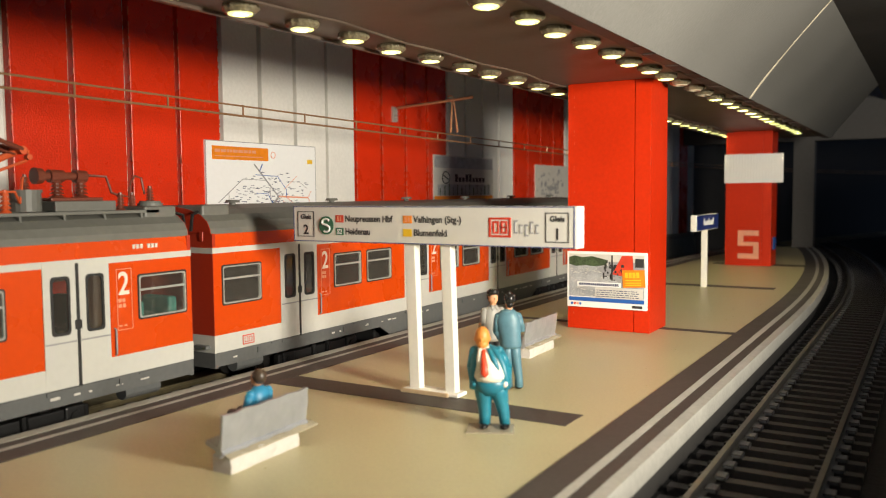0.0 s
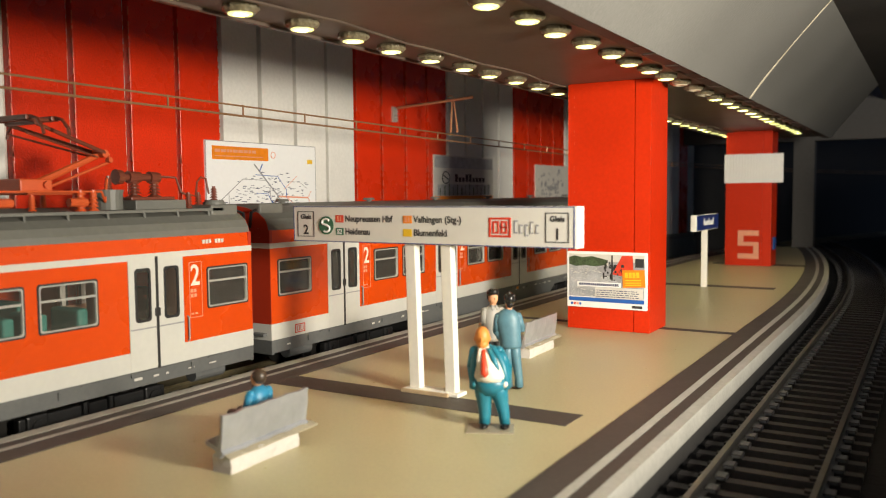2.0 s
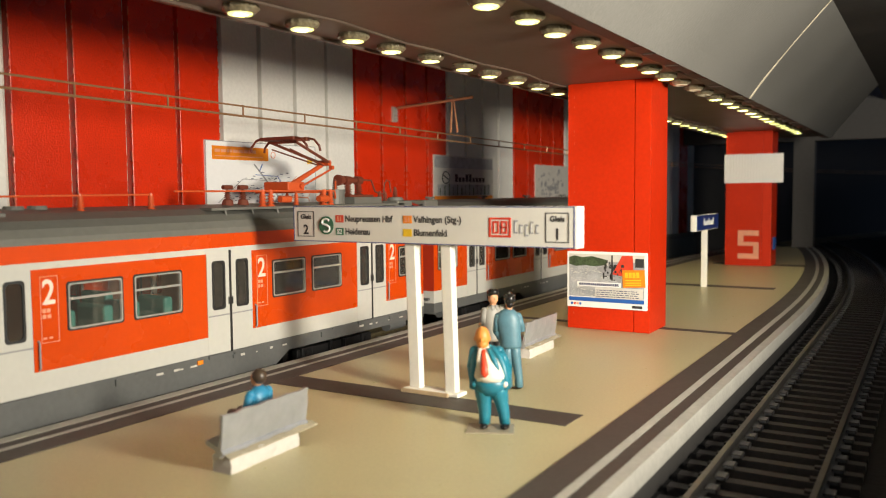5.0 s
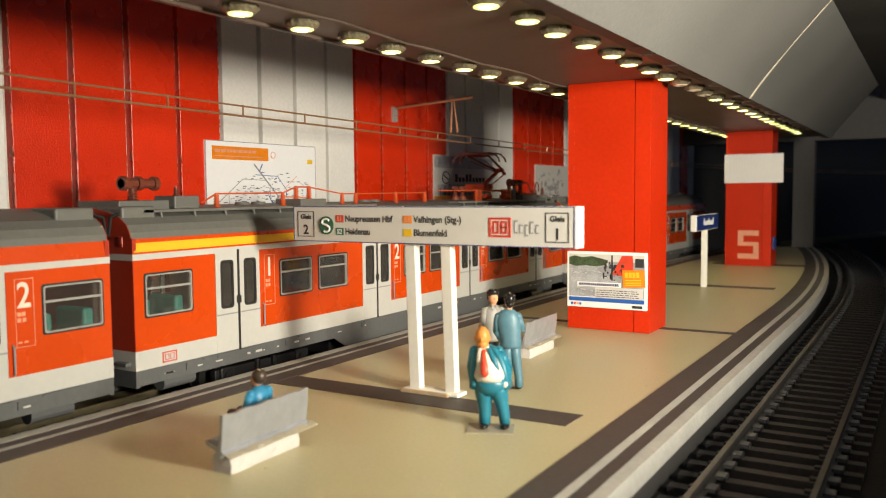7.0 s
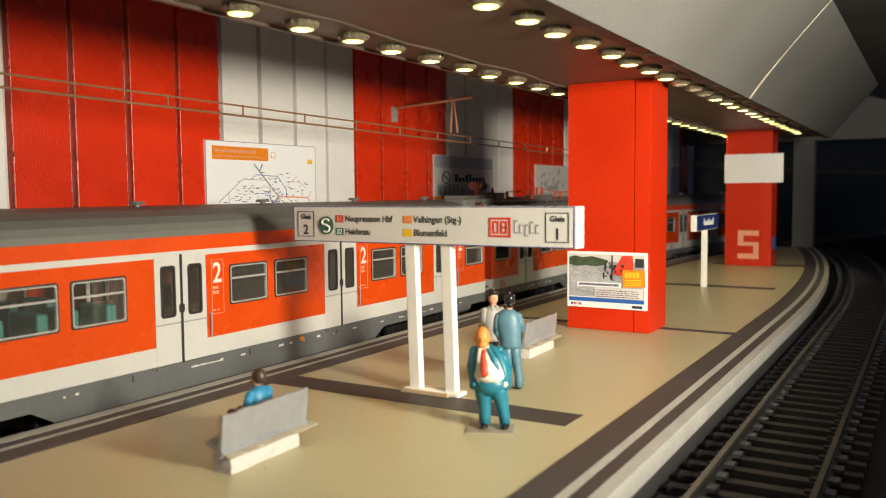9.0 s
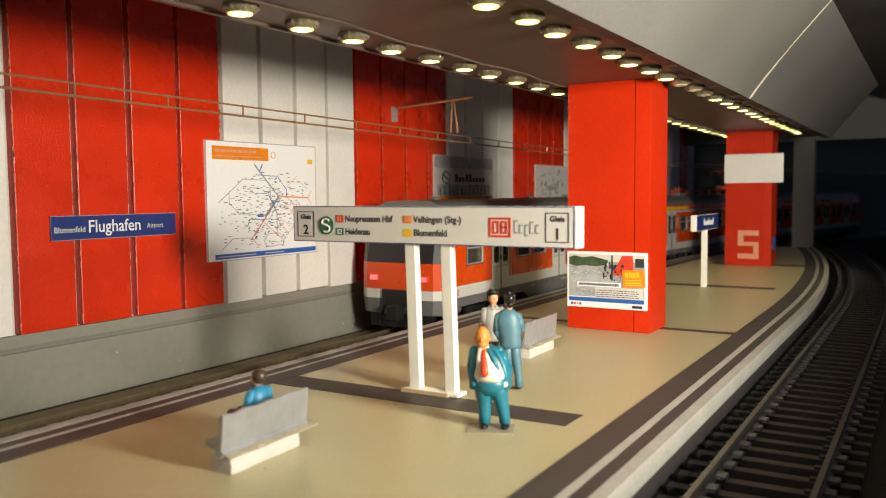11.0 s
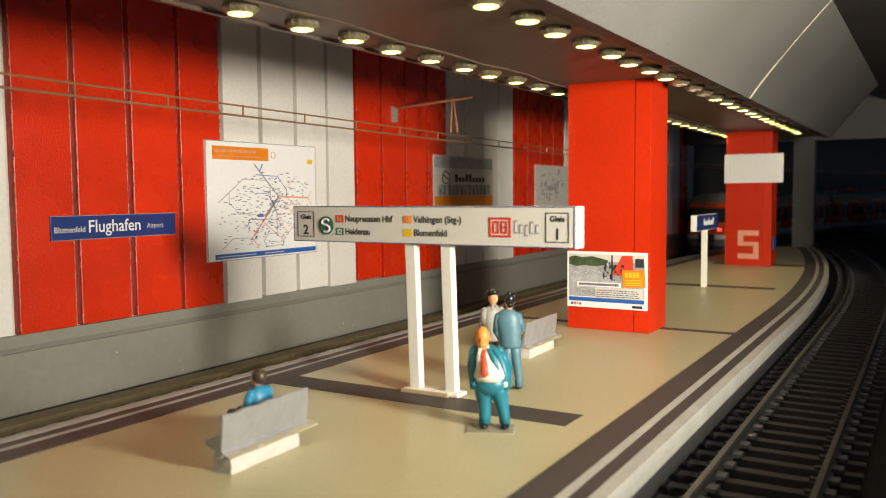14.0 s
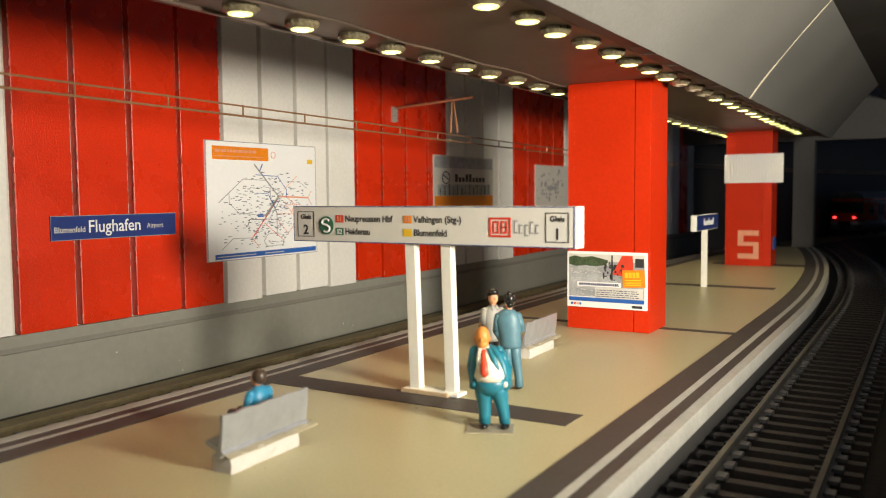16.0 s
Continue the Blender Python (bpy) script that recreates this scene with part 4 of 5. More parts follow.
def man_grey(bm):
    for sx in (-1, 1):
        loft(bm, [oval(sx * 1.1, 0, 0.5, 0.9, 1.0), oval(sx * 1.15, 0, 4.5, 0.95, 1.05), oval(sx * 0.95, 0, 9.2, 1.25, 1.35)], 3)
        ball(bm, (sx * 1.2, -0.5, 0.4), 0.8, 0.85, 1.5, 0.5, 3)
        limb(bm, (sx * 2.0, 0, 15.3), (sx * 2.75, -0.3, 12.2), 0.85, 0.78, 0)
        loft(bm, [oval(sx * 0.55, -1.0, 15.4, 0.5, 0.4, 8), oval(sx * 0.45, -0.8, 16.7, 0.35, 0.35, 8)], 0)
    limb(bm, (-2.75, -0.3, 12.2), (-3.5, -2.0, 12.0), 0.8, 0.62, 0)
    ball(bm, (-3.8, -2.6, 12.2), 0.7, 1.1, 1, 0.8, 0, seg=8)
    ball(bm, (-4.2, -2.9, 12.8), 0.35, mi=1, seg=8)
    limb(bm, (2.75, -0.3, 12.2), (1.4, -1.8, 11.0), 0.8, 0.62, 0)
    loft(bm, [oval(0, 0, 8.4, 2.05, 1.6, 16), oval(0, 0, 9.0, 2.2, 1.7, 16), oval(0, 0, 11.0, 2.25, 1.6, 16), oval(0, 0, 13.5, 2.55, 1.65, 16), oval(0, 0, 15.4, 2.3, 1.45, 16), oval(0, 0, 16.5, 0.95, 0.95, 16)], 0)
    loft(bm, [oval(0, 0, 16.2, 0.7, 0.7), oval(0, -0.1, 17.6, 0.75, 0.75)], 1)
    ball(bm, (0, -0.15, 18.2), 1.0, 1.15, 1.3, 1.55, 1, seg=14)
    ball(bm, (0, -1.4, 18.1), 0.3, mi=1, seg=8)
    loft(bm, [oval(0, 0.25, 18.7, 1.3, 1.35, 14), oval(0, 0.1, 19.3, 1.42, 1.5, 14), oval(0, -0.1, 19.9, 1.25, 1.45, 14), oval(0, 0, 20.3, 0.6, 0.8, 14)], 2)
    ball(bm, (0, 0.8, 18.4), 1.0, 1.15, 0.75, 1.2, 2)


def sitter(bm):
    loft(bm, [oval(0, 0, 5.0, 2.0, 1.5), oval(0, 0.1, 7.4, 2.2, 1.5), oval(0, 0, 9.4, 2.3, 1.4), oval(0, -0.1, 10.4, 0.9, 0.8)], 0)
    for sx in (-1, 1):
        limb(bm, (sx * 2.1, 0, 9.2), (sx * 2.7, -0.5, 6.6), 0.85, 0.75, 0)
        limb(bm, (sx * 1.0, -0.2, 5.4), (sx * 1.1, -5.4, 5.2), 1.05, 0.85, 1)
        limb(bm, (sx * 1.1, -5.4, 5.0), (sx * 1.2, -5.2, 1.2), 0.8, 0.6, 1)
    ball(bm, (0, -0.4, 11.6), 1.25, 0.9, 0.95, 1.1, 2)
    ball(bm, (0, 0.1, 12.0), 1.3, 0.98, 1.0, 1.05, 3)


figure("figurine", "stout teal-suited figurine with red tie", stout, [CLOTH_TEAL, SHIRT, SKIN_TAN, HAIR, TIE], at_mm(-67.6, 129.4, 0.15, 0, 0, 24))
tagged(part("base_plate", bx(-4.2, 4.2, -3.2, 3.0, 0, 0.2, bevel=0.08), GLUE, None, "", at_mm(-67.2, 129.0, 0, 0, 0, 24)), "clear plastic base plate under a figurine", "base plate")
figure("figurine", "dark-haired figurine in dusty blue clothes seen from behind", man_back, [CLOTH_BLUE, SHIRT, SKIN, HAIR], at_mm(-77.0, 157.8, 0.1, 0, 0, 26))
figure("figurine", "black-haired figurine in grey pullover", man_grey, [CLOTH_GREY, SKIN, HAIR, BLACK], at_mm(-86.0, 166.5, 0.1, 0, 0, 48))
figure("figurine", "seated figurine in blue on the bench", sitter, [CLOTH_SKY, BLACK, SKIN, material("brown_paint", (0.06, 0.04, 0.025), 0.4)], at_mm(-97.4, 102.3, -0.4, 0, 0, -90))


# ---- overhead line
def overhead():
    t = thing("contact_wire", "bronze double overhead wire with short droppers", "overhead wire", "")
    zu = lambda y: 66.4 - (y - 96) * 0.0117
    zl = lambda y: 63.7 - (y - 96) * 0.0103
    for fz, r in ((zu, 0.26), (zl, 0.30)):
        pts = []
        for i in range(60):
            s = -40 + 20 * i
            x, y, _ = left_track(s, 1.4)
            pts.append((x, y, fz(min(s, 500))))
        part("wire", bent(bmesh.new(), pts, r, seg=6), WIRE, t)
    for k in range(24):
        s = 37.5 + 24.9 * k
        x, y, _ = left_track(s, 1.4)
        part("dropper", rod(bmesh.new(), (x, y, zl(s)), (x, y, zu(s) + 0.3), 0.24, seg=6), WIRE, t)
    return t


overhead()
arm = thing("wire_bracket", "copper bracket arm carrying the overhead wire", "bracket", "", at_mm(-184, 271.5, 70))
part("arm", rod(bmesh.new(), (1.5, 0, 5.6), (35.8, 0, 7.7), 0.55, seg=8), BRASS, arm, "copper tube")
bm = bmesh.new()
for i in range(5):
    rod(bm, (1.4, 0, 0.6 + i * 1.1), (1.4, 0, 1.3 + i * 1.1), 1.0, 0.7, seg=10)
box(bm, -0.2, 1.0, -1.2, 1.2, 0.2, 6.2)
part("insulator", bm, SILVER, arm, "pale insulator on the wall")
for a, b in (((26.9, 0, 7.0), (26.2, 0, -5.0)), ((27.6, 0, 7.0), (29.2, 0, -5.0))):
    part("strut", rod(bmesh.new(), a, b, 0.28, 0.45, seg=8), BRASS, arm, "copper strut")
part("eye", bent(bmesh.new(), [(25, 0, 8.6), (26.4, 0.4, 8.9), (27.4, 0, 8.2), (27.2, 0, 7.0)], 0.2), BRASS, arm)


# ---- the train
RAILTOP = -6.45


def Z(z):
    return z - RAILTOP


def holed(bm, x0, x1, y0, y1, z0, z1, holes):
    """A plate between y0 and y1 with rectangular openings (a, b, c, d), all of one height."""
    if not holes:
        return box(bm, x0, x1, y0, y1, z0, z1)
    us = [y0] + [v for hole in holes for v in hole[:2]] + [y1]
    return cells(bm, us, [z0, holes[0][2], holes[0][3], z1], [(2 * i + 1, 1) for i in range(len(holes))], x0, x1, lambda u, v, k: (k, u, v))


def ring(bm, x0, x1, a, b, c, d, w):
    return cells(bm, [a - w, a, b, b + w], [c - w, c, d, d + w], [(1, 1)], x0, x1, lambda u, v, k: (k, u, v))


def rounded(a, b, c, d, r, n=4):
    out = []
    for cy, cz, q in ((b - r, d - r, 0), (a + r, d - r, 1), (a + r, c + r, 2), (b - r, c + r, 3)):
        for i in range(n + 1):
            t = math.pi / 2 * (q + i / n)
            out.append((cy + r * math.cos(t), cz + r * math.sin(t)))
    return out


def round_ring(bm, x0, x1, a, b, c, d, w, r):
    """A rounded frame round the opening a..b, c..d; w wide outwards, inner corner radius r."""
    inner, outer = rounded(a, b, c, d, r), rounded(a - w, b + w, c - w, d + w, r * 0.75 + 0.1)
    vs = [[bm.verts.new((x, *q)) for q in line] for line, x in ((inner, x0), (outer, x0), (outer, x1), (inner, x1))]
    n = len(inner)
    for k in range(4):
        u, v = vs[k], vs[(k + 1) % 4]
        for i in range(n):
            bm.faces.new((u[i], u[(i + 1) % n], v[(i + 1) % n], v[i]))
    bmesh.ops.recalc_face_normals(bm, faces=bm.faces[:])
    return bm


def insulator(bm, x, y, z, h=3.6, r=0.85):
    n = 5
    for i in range(n):
        rod(bm, (x, y, z + h * i / n), (x, y, z + h * (i + 0.8) / n), r * (1.1 - 0.09 * i), r * 0.55, seg=10)
    rod(bm, (x, y, z), (x, y, z + h + 0.4), r * 0.4, seg=8)
    return bm


def window(car, sx, a, b, c, d):
    xo = 17.0 * sx
    bm = round_ring(bmesh.new(), xo - 0.25, xo + 0.13, a + 0.1, b - 0.1, c + 0.1, d - 0.1, 0.38, 0.7)
    w = part("window", bm, RUBBER, car)
    bm = round_ring(bmesh.new(), xo - 0.3, xo + 0.22, a + 0.36, b - 0.36, c + 0.36, d - 0.36, 0.3, 0.6)
    zc = c + (d - c) * 0.66
    box(bm, xo - 0.25, xo + 0.15, a + 0.3, b - 0.3, zc - 0.22, zc + 0.22)
    part("window_frame", bm, SILVER, w, "thin silver frame with a crossbar")
    p = part("pane", bx(xo - 0.32 * sx - 0.04, xo - 0.32 * sx + 0.04, a + 0.3, b - 0.3, c + 0.3, d - 0.3), GLASS, w, "clear pane with a faint veil for reflections")
    p.visible_shadow = False


def door(car, sx, a, b, num):
    xo = 17.0 * sx
    mid = (a + b) / 2
    for lo, hi in ((a + 0.1, mid - 0.35), (mid + 0.35, b - 0.1)):
        hole = (lo + 1.75, hi - 1.55, Z(16.0), Z(26.8))
        bm = holed(bmesh.new(), xo - 0.45, xo + 0.05, lo, hi, Z(5.6), Z(29.4), [hole])
        d = part("door_leaf", bm, CREAM, car, "white sliding door leaf")
        bm = round_ring(bmesh.new(), xo - 0.2, xo + 0.17, hole[0] + 0.22, hole[1] - 0.22, hole[2] + 0.22, hole[3] - 0.22, 0.5, 0.95)
        part("window_rubber", bm, RUBBER, d, "black rubber window seal")
        p = part("pane", bx(xo - 0.2 * sx - 0.04, xo - 0.2 * sx + 0.04, hole[0], hole[1], hole[2], hole[3]), GLASS, d, "clear pane with a faint veil for reflections")
        p.visible_shadow = False
        bm = bx(xo - 0.1, xo + 0.16, lo + 0.2, hi - 0.1, Z(14.2), Z(14.5))
        part("rail", bm, P_GREY, d, "thin grey trim")
    bm = bx(xo - 0.5, xo + 0.14, mid - 0.34, mid + 0.34, Z(5.4), Z(29.4))
    box(bm, xo - 0.5, xo + 0.25, mid - 0.75, mid + 0.75, Z(16.6), Z(18.4), bevel=0.15)
    part("door_seal", bm, RUBBER, car, "black rubber door seal with handles")
    part("door_step", bx(xo - 1.0, xo + 0.3, a, b, Z(4.6), Z(5.4)), SKIRT, car, "grey step")
    if sx > 0:
        part("grab_rail", bent(bmesh.new(), [(xo, b + 0.9, Z(10.0)), (xo + 0.5, b + 0.9, Z(10.3)), (xo + 0.5, b + 0.9, Z(15.2)), (xo, b + 0.9, Z(15.5))], 0.2), P_GREY, car, "grey grab rail")
        lettering("class_number", num, 6.6, CLASS_PRINT, car, at_mm(xo + 0.04, b + 1.95, Z(22.2), 90, 0, 90), "LEFT", 0.1, 0.85)
        bm = ring(bmesh.new(), xo, xo + 0.06, b + 1.75, b + 5.2, Z(15.0), Z(27.3), 0.12)
        for i, (u, v) in enumerate(((2.0, 20.6), (2.9, 20.6), (2.0, 19.5), (3.0, 19.5), (2.0, 15.6), (3.2, 15.6))):
            box(bm, xo, xo + 0.06, b + u, b + u + 0.7, Z(v), Z(v + 0.75 - 0.4 * (i > 3)))
        part("class_panel", bm, P_SALMON, car, "pale outlined pictogram panel")


def bogie(car, yc):
    bg = part("bogie", bx(-11.5, 11.5, yc - 15, yc + 15, 3.6, 6.2, bevel=0.4), BLACK, car, "black bogie")
    for sx in (-1, 1):
        bm = bx(sx * 12.6 - 0.9, sx * 12.6 + 0.9, yc - 17, yc + 17, 4.2, 7.0, bevel=0.3)
        for e in (-1, 1):
            box(bm, sx * 13 - 1.2, sx * 13 + 1.2, yc + e * 13.5 - 2.2, yc + e * 13.5 + 2.2, 3.2, 7.4, bevel=0.4)
            rod(bm, (sx * 13.6, yc + e * 13.5, 5.2), (sx * 14.6, yc + e * 13.5, 5.2), 1.3, seg=12)
            for k in (-1, 1):
                rod(bm, (sx * 13.4, yc + k * 3.0, 3.6), (sx * 13.4, yc + k * 3.0, 7.6), 0.9, seg=8)
        part("side_frame", bm, BLACK, bg, "black side frame with springs")
    for e in (-1, 1):
        bm = rod(bmesh.new(), (-8.6, 0, 0), (8.6, 0, 0), 0.9, seg=8)
        for sx in (-1, 1):
            rod(bm, (sx * 7.1, 0, 0), (sx * 9.6, 0, 0), 5.2, 5.0, seg=24)
            rod(bm, (sx * 6.6, 0, 0), (sx * 7.1, 0, 0), 5.7, 5.7, seg=24)
            for i in range(6):
                a = i * math.pi / 3
                box(bm, sx * 9.6 - 0.15, sx * 9.6 + 0.25, 2.6 * math.cos(a) - 0.5, 2.6 * math.cos(a) + 0.5, 2.6 * math.sin(a) - 0.5, 2.6 * math.sin(a) + 0.5)
        w = part("wheelset", bm, material("wheel_black", (0.035, 0.033, 0.03), 0.4, 0.6) if "wheel_black" not in bpy.data.materials else bpy.data.materials["wheel_black"], car, "blackened metal wheelset", at_mm(0, yc + e * 13.5, 5.0))
        WHEELS.setdefault(car, []).append((w, yc + e * 13.5))


WHEELS = {}


def train_car(L, label, first_class=False, cab=0):
    """Local: y along the train from its middle, x to the platform, z from the rail top. cab: -1 rear, 1 front, 0 none."""
    car = thing("train_car", label, "train car", "cars of the electric train")
    h = L / 2
    y0, y1 = -h + (7.0 if cab < 0 else 0.0), h - (7.0 if cab > 0 else 0.8)
    # openings counted from the end without a cab (rear of a middle car)
    step, base = 57.0, 22.5
    doors = [(-h + base + step * k, -h + base + 14.6 + step * k) for k in range(4)]
    wins = [(-h + 2.7, -h + 15.4)]
    for k in range(4):
        e = -h + base + 14.6 + step * k
        if k < 3:
            wins += [(e + 7.3, e + 19.6), (e + 22.6, e + 35.0)]
        else:
            wins += [(e + 7.0, e + 19.5)]
    if cab < 0:
        doors = [(-b, -a) for a, b in doors][::-1]
        wins = [(-b, -a) for a, b in wins][::-1]
    wz = (Z(16.7), Z(25.7))
    for sx in (-1, 1):
        xo = 17.0 * sx
        lo, hi = (xo - 0.5, xo) if sx > 0 else (xo, xo + 0.5)
        part("lower_band", bx(lo, hi, y0, y1, Z(5.6), Z(9.7)), CREAM, car, "white band")
        part("upper_band", bx(lo - 0.03, hi + 0.03, y0, y1, Z(28.8), Z(30.1)), CREAM, car, "white band")
        edges = [y0] + [v for d in doors for v in d] + [y1]
        for i in range(0, len(edges), 2):
            a, b = edges[i], edges[i + 1]
            hs = [(u, v, *wz) for u, v in wins if a < u and v < b]
            part("side_panel", holed(bmesh.new(), lo, hi, a, b, Z(9.7), Z(28.8), hs), ORANGE, car, "orange side panel")
        for k, (a, b) in enumerate(doors):
            part("door_pillar", bx(lo, hi, a, b, Z(29.4), Z(30.1)), CREAM, car)
            door(car, sx, a, b, "1" if first_class and k == 0 else "2")
        for a, b in wins:
            window(car, sx, a, b, *wz)
        bm = bmesh.new()
        loft(bm, [[(xo, y, Z(30.1)), (xo - 0.5 * sx, y, Z(33.4)), (xo - 1.2 * sx, y, Z(33.4)), (xo - 0.7 * sx, y, Z(30.1))] for y in (y0, y1)])
        part("cornice", bm, ORANGE, car, "orange band under the roof")
        if first_class:
            bm = bmesh.new()
            loft(bm, [[(xo + 0.02 * sx, y, Z(30.5)), (xo - 0.27 * sx, y, Z(32.4)), (xo - 0.9 * sx, y, Z(32.4)), (xo - 0.7 * sx, y, Z(30.5))] for y in (-h + 0.2, -h + 59)])
            part("class_stripe", bm, YELLOW, car, "yellow first-class stripe")
        # skirt with hatches and cut-outs over the bogies
        bm = bmesh.new()
        x_in, x_out = (xo - 0.6 * sx, xo - 0.05 * sx)
        ys = sorted((x_in, x_out))
        yb = [-h + 42, h - 42]
        box(bm, *ys, y0, y1, Z(2.3), Z(5.6))
        for a, b in ((yb[0] + 24, yb[1] - 24),):
            ca, cb = (0 if a == y0 else 5), (0 if b == y1 else 5)
            loft(bm, [[(x, a, Z(2.3)), (x, b, Z(2.3)), (x, b - cb, Z(-0.6)), (x, a + ca, Z(-0.6))] for x in ys])
        part("skirt", bm, SKIRT, car, "dark grey skirt")
        if sx > 0:
            bm = bmesh.new()
            rnd = random.Random(int(L * 7) + cab)
            for k in range(26):
                a = rnd.uniform(y0 + 3, y1 - 6)
                box(bm, xo, xo + 0.12, a, a + rnd.uniform(0.3, 2.4), Z(3.7), Z(3.7 + rnd.uniform(0.2, 0.6)))
            tagged(part("stencil_bars", bm, P_SKY, car, "small pale stencil bars"), kind="stuff")
            bm = bmesh.new()
            for k in range(7):
                a = y0 + (y1 - y0) * (k + 0.4) / 7
                box(bm, xo - 0.05, xo + 0.3, a, a + 0.5, Z(3.6), Z(5.0))
                box(bm, xo - 0.05, xo + 0.2, a + 5, a + 13, Z(5.05), Z(5.35))
            tagged(part("skirt_fitting", bm, SKIRT, car, "small grey brackets"), kind="stuff")
            part("marker", bx(xo - 0.05, xo + 0.35, 18, 19.6, Z(3.9), Z(4.9), bevel=0.1), P_ORANGE, car, "orange marker")
            f = -h + 7.0 if first_class else -h + 9
            bm = ring(bmesh.new(), xo, xo + 0.08, f, f + 3.4, Z(6.5), Z(8.3), 0.25)
            for k in range(2):
                ring(bm, xo, xo + 0.08, f + 0.6 + 1.4 * k, f + 1.4 + 1.4 * k, Z(6.9), Z(7.9), 0.14)
            part("emblem", bm, P_RED, car, "red outlined emblem")
            if first_class:
                bm = bmesh.new()
                for k in range(7):
                    if k != 3:
                        box(bm, xo - 0.4, xo - 0.08, h - 16.0 + k * 0.95, h - 15.3 + k * 0.95, Z(31.3), Z(32.2))
                part("number_bars", bm, P_SKY, car, "pale number bars")
    # roof
    half = [(16.55, 33.3), (16.3, 34.6), (15.4, 36.2), (13.4, 37.7), (9.5, 39.0), (4.5, 39.7), (0, 39.9)]
    pro = half + [(-x, z) for x, z in half[-2::-1]]
    inn = [(x * 0.95, z - 0.7) for x, z in pro[::-1]]
    part("roof", loft(bmesh.new(), [[(x, y, Z(z)) for x, z in pro + inn] for y in (y0, y1)]), ROOF, car, "dark grey arched roof")
    # floor and seats
    part("floor", bx(-16.4, 16.4, y0, y1, Z(4.2), Z(6.2)), INNER, car)
    part("underframe", bx(-12, 12, -h + 70, h - 70, Z(-3.4), Z(4.2), bevel=0.5), BLACK, car, "black equipment boxes under the floor")
    for a, b in wins:
        for sx in (-1, 1):
            bm = bmesh.new()
            for y in (a + 1.0, b - 2.6):
                box(bm, sx * 10 - 4.6, sx * 10 + 4.6, y, y + 2.4, Z(8), Z(20.0), bevel=0.6)
                box(bm, sx * 10 - 4.6, sx * 10 + 4.6, y - 1.4, y + 3.0, Z(8), Z(12.5), bevel=0.5)
            part("seat", bm, SEAT, car, "green seat pair")
    for z0, z1 in ((6.2, 16.5), (25.9, 33.0)):
        part("lining", bx(-16.4, -16.0, y0 + 1, y1 - 1, Z(z0), Z(z1)), INNER, car, "pale brown inner lining")
    part("inner_ceiling", bx(-15.4, 15.4, y0 + 1, y1 - 1, Z(33.2), Z(33.7)), CREAM, car)
    for a, b in doors:
        for y in (a - 1.2, b + 0.4):
            bm = bx(5, 15.8, y, y + 0.7, Z(6), Z(32))
            box(bm, -15.8, -5, y, y + 0.7, Z(6), Z(32))
            part("partition", bm, INNER, car, "pale brown partition")
    # ends
    for e in (-1, 1):
        ye = y0 if e < 0 else y1
        if cab == e:
            continue
        a, b = sorted((ye, ye - 0.8 * e))
        out = 0.15 * e
        a, b = sorted((ye + out, ye - 0.8 * e))
        bm = bx(-16.97, 16.97, a, b, Z(8.9), Z(33.4))
        loft(bm, [[(x * 0.998, y, Z(z - 0.02)) for x, z in pro] for y in (a, b)])
        part("end_wall", bm, ORANGE_DARK, car, "dark red end wall")
        for z0, z1 in ((5.6, 9.7), (28.8, 30.1)):
            part("end_band", bx(-17.02, 17.02, a - 0.05, b + 0.05, Z(z0), Z(z1)), CREAM, car, "white end band")
        part("end_lamp", bx(12.9, 14.1, a - 0.2, b + 0.2, Z(31.6), Z(33.8), bevel=0.15), ORANGE_DARK, car, "small red grid lamp")
        part("end_skirt", bx(-16.93, 16.93, a - 0.02, b + 0.02, Z(2.0), Z(5.6)), SKIRT, car, "grey end skirt")
        bm = bmesh.new()
        for i in range(4):
            c = sorted((ye + 0.75 * e * i, ye + 0.75 * e * (i + 1) - 0.2 * e))
            box(bm, -8.5 + 0.3 * (i % 2), 8.5 - 0.3 * (i % 2), *c, Z(4), Z(35.5), bevel=0.15)
        part("end_step", bx(11.5, 15.5, *sorted((ye - 0.2 * e, ye + 1.5 * e)), Z(6.6), Z(7.4), bevel=0.15), SKIRT, car, "small dark step on the car end")
        part("gangway", bm, RUBBER, car, "black folded gangway bellows")
        bm = bmesh.new()
        bent(bm, [(12.5, ye, Z(38.4)), (12.8, ye + 2.0 * e, Z(37.8)), (12.8, ye + 2.6 * e, Z(34.0))], 0.4)
        part("jumper_cable", bm, BLACK, car, "black jumper cable")
        part("end_box", bx(5.0, 13.5, *sorted((ye - 9.0 * e, ye - 0.4 * e)), Z(36.6), Z(40.0), bevel=0.5), ROOF, car, "grey box on the roof end")
    for sx in (-1, 1):
        for yc in (-h + 13, h - 13):
            bm = rod(bmesh.new(), (13.6 * sx, yc - 4.5, Z(1.2)), (13.6 * sx, yc + 4.5, Z(1.2)), 1.7, seg=14)
            for d in (-3, 3):
                box(bm, 13.6 * sx - 0.3, 13.6 * sx + 0.3, yc + d - 0.3, yc + d + 0.3, Z(1.5), Z(4.3))
            part("air_tank", bm, SKIRT, car, "grey air tank")
    bogie(car, -h + 42)
    bogie(car, h - 42)
    if cab:
        cab_end(car, cab, h)
    return car


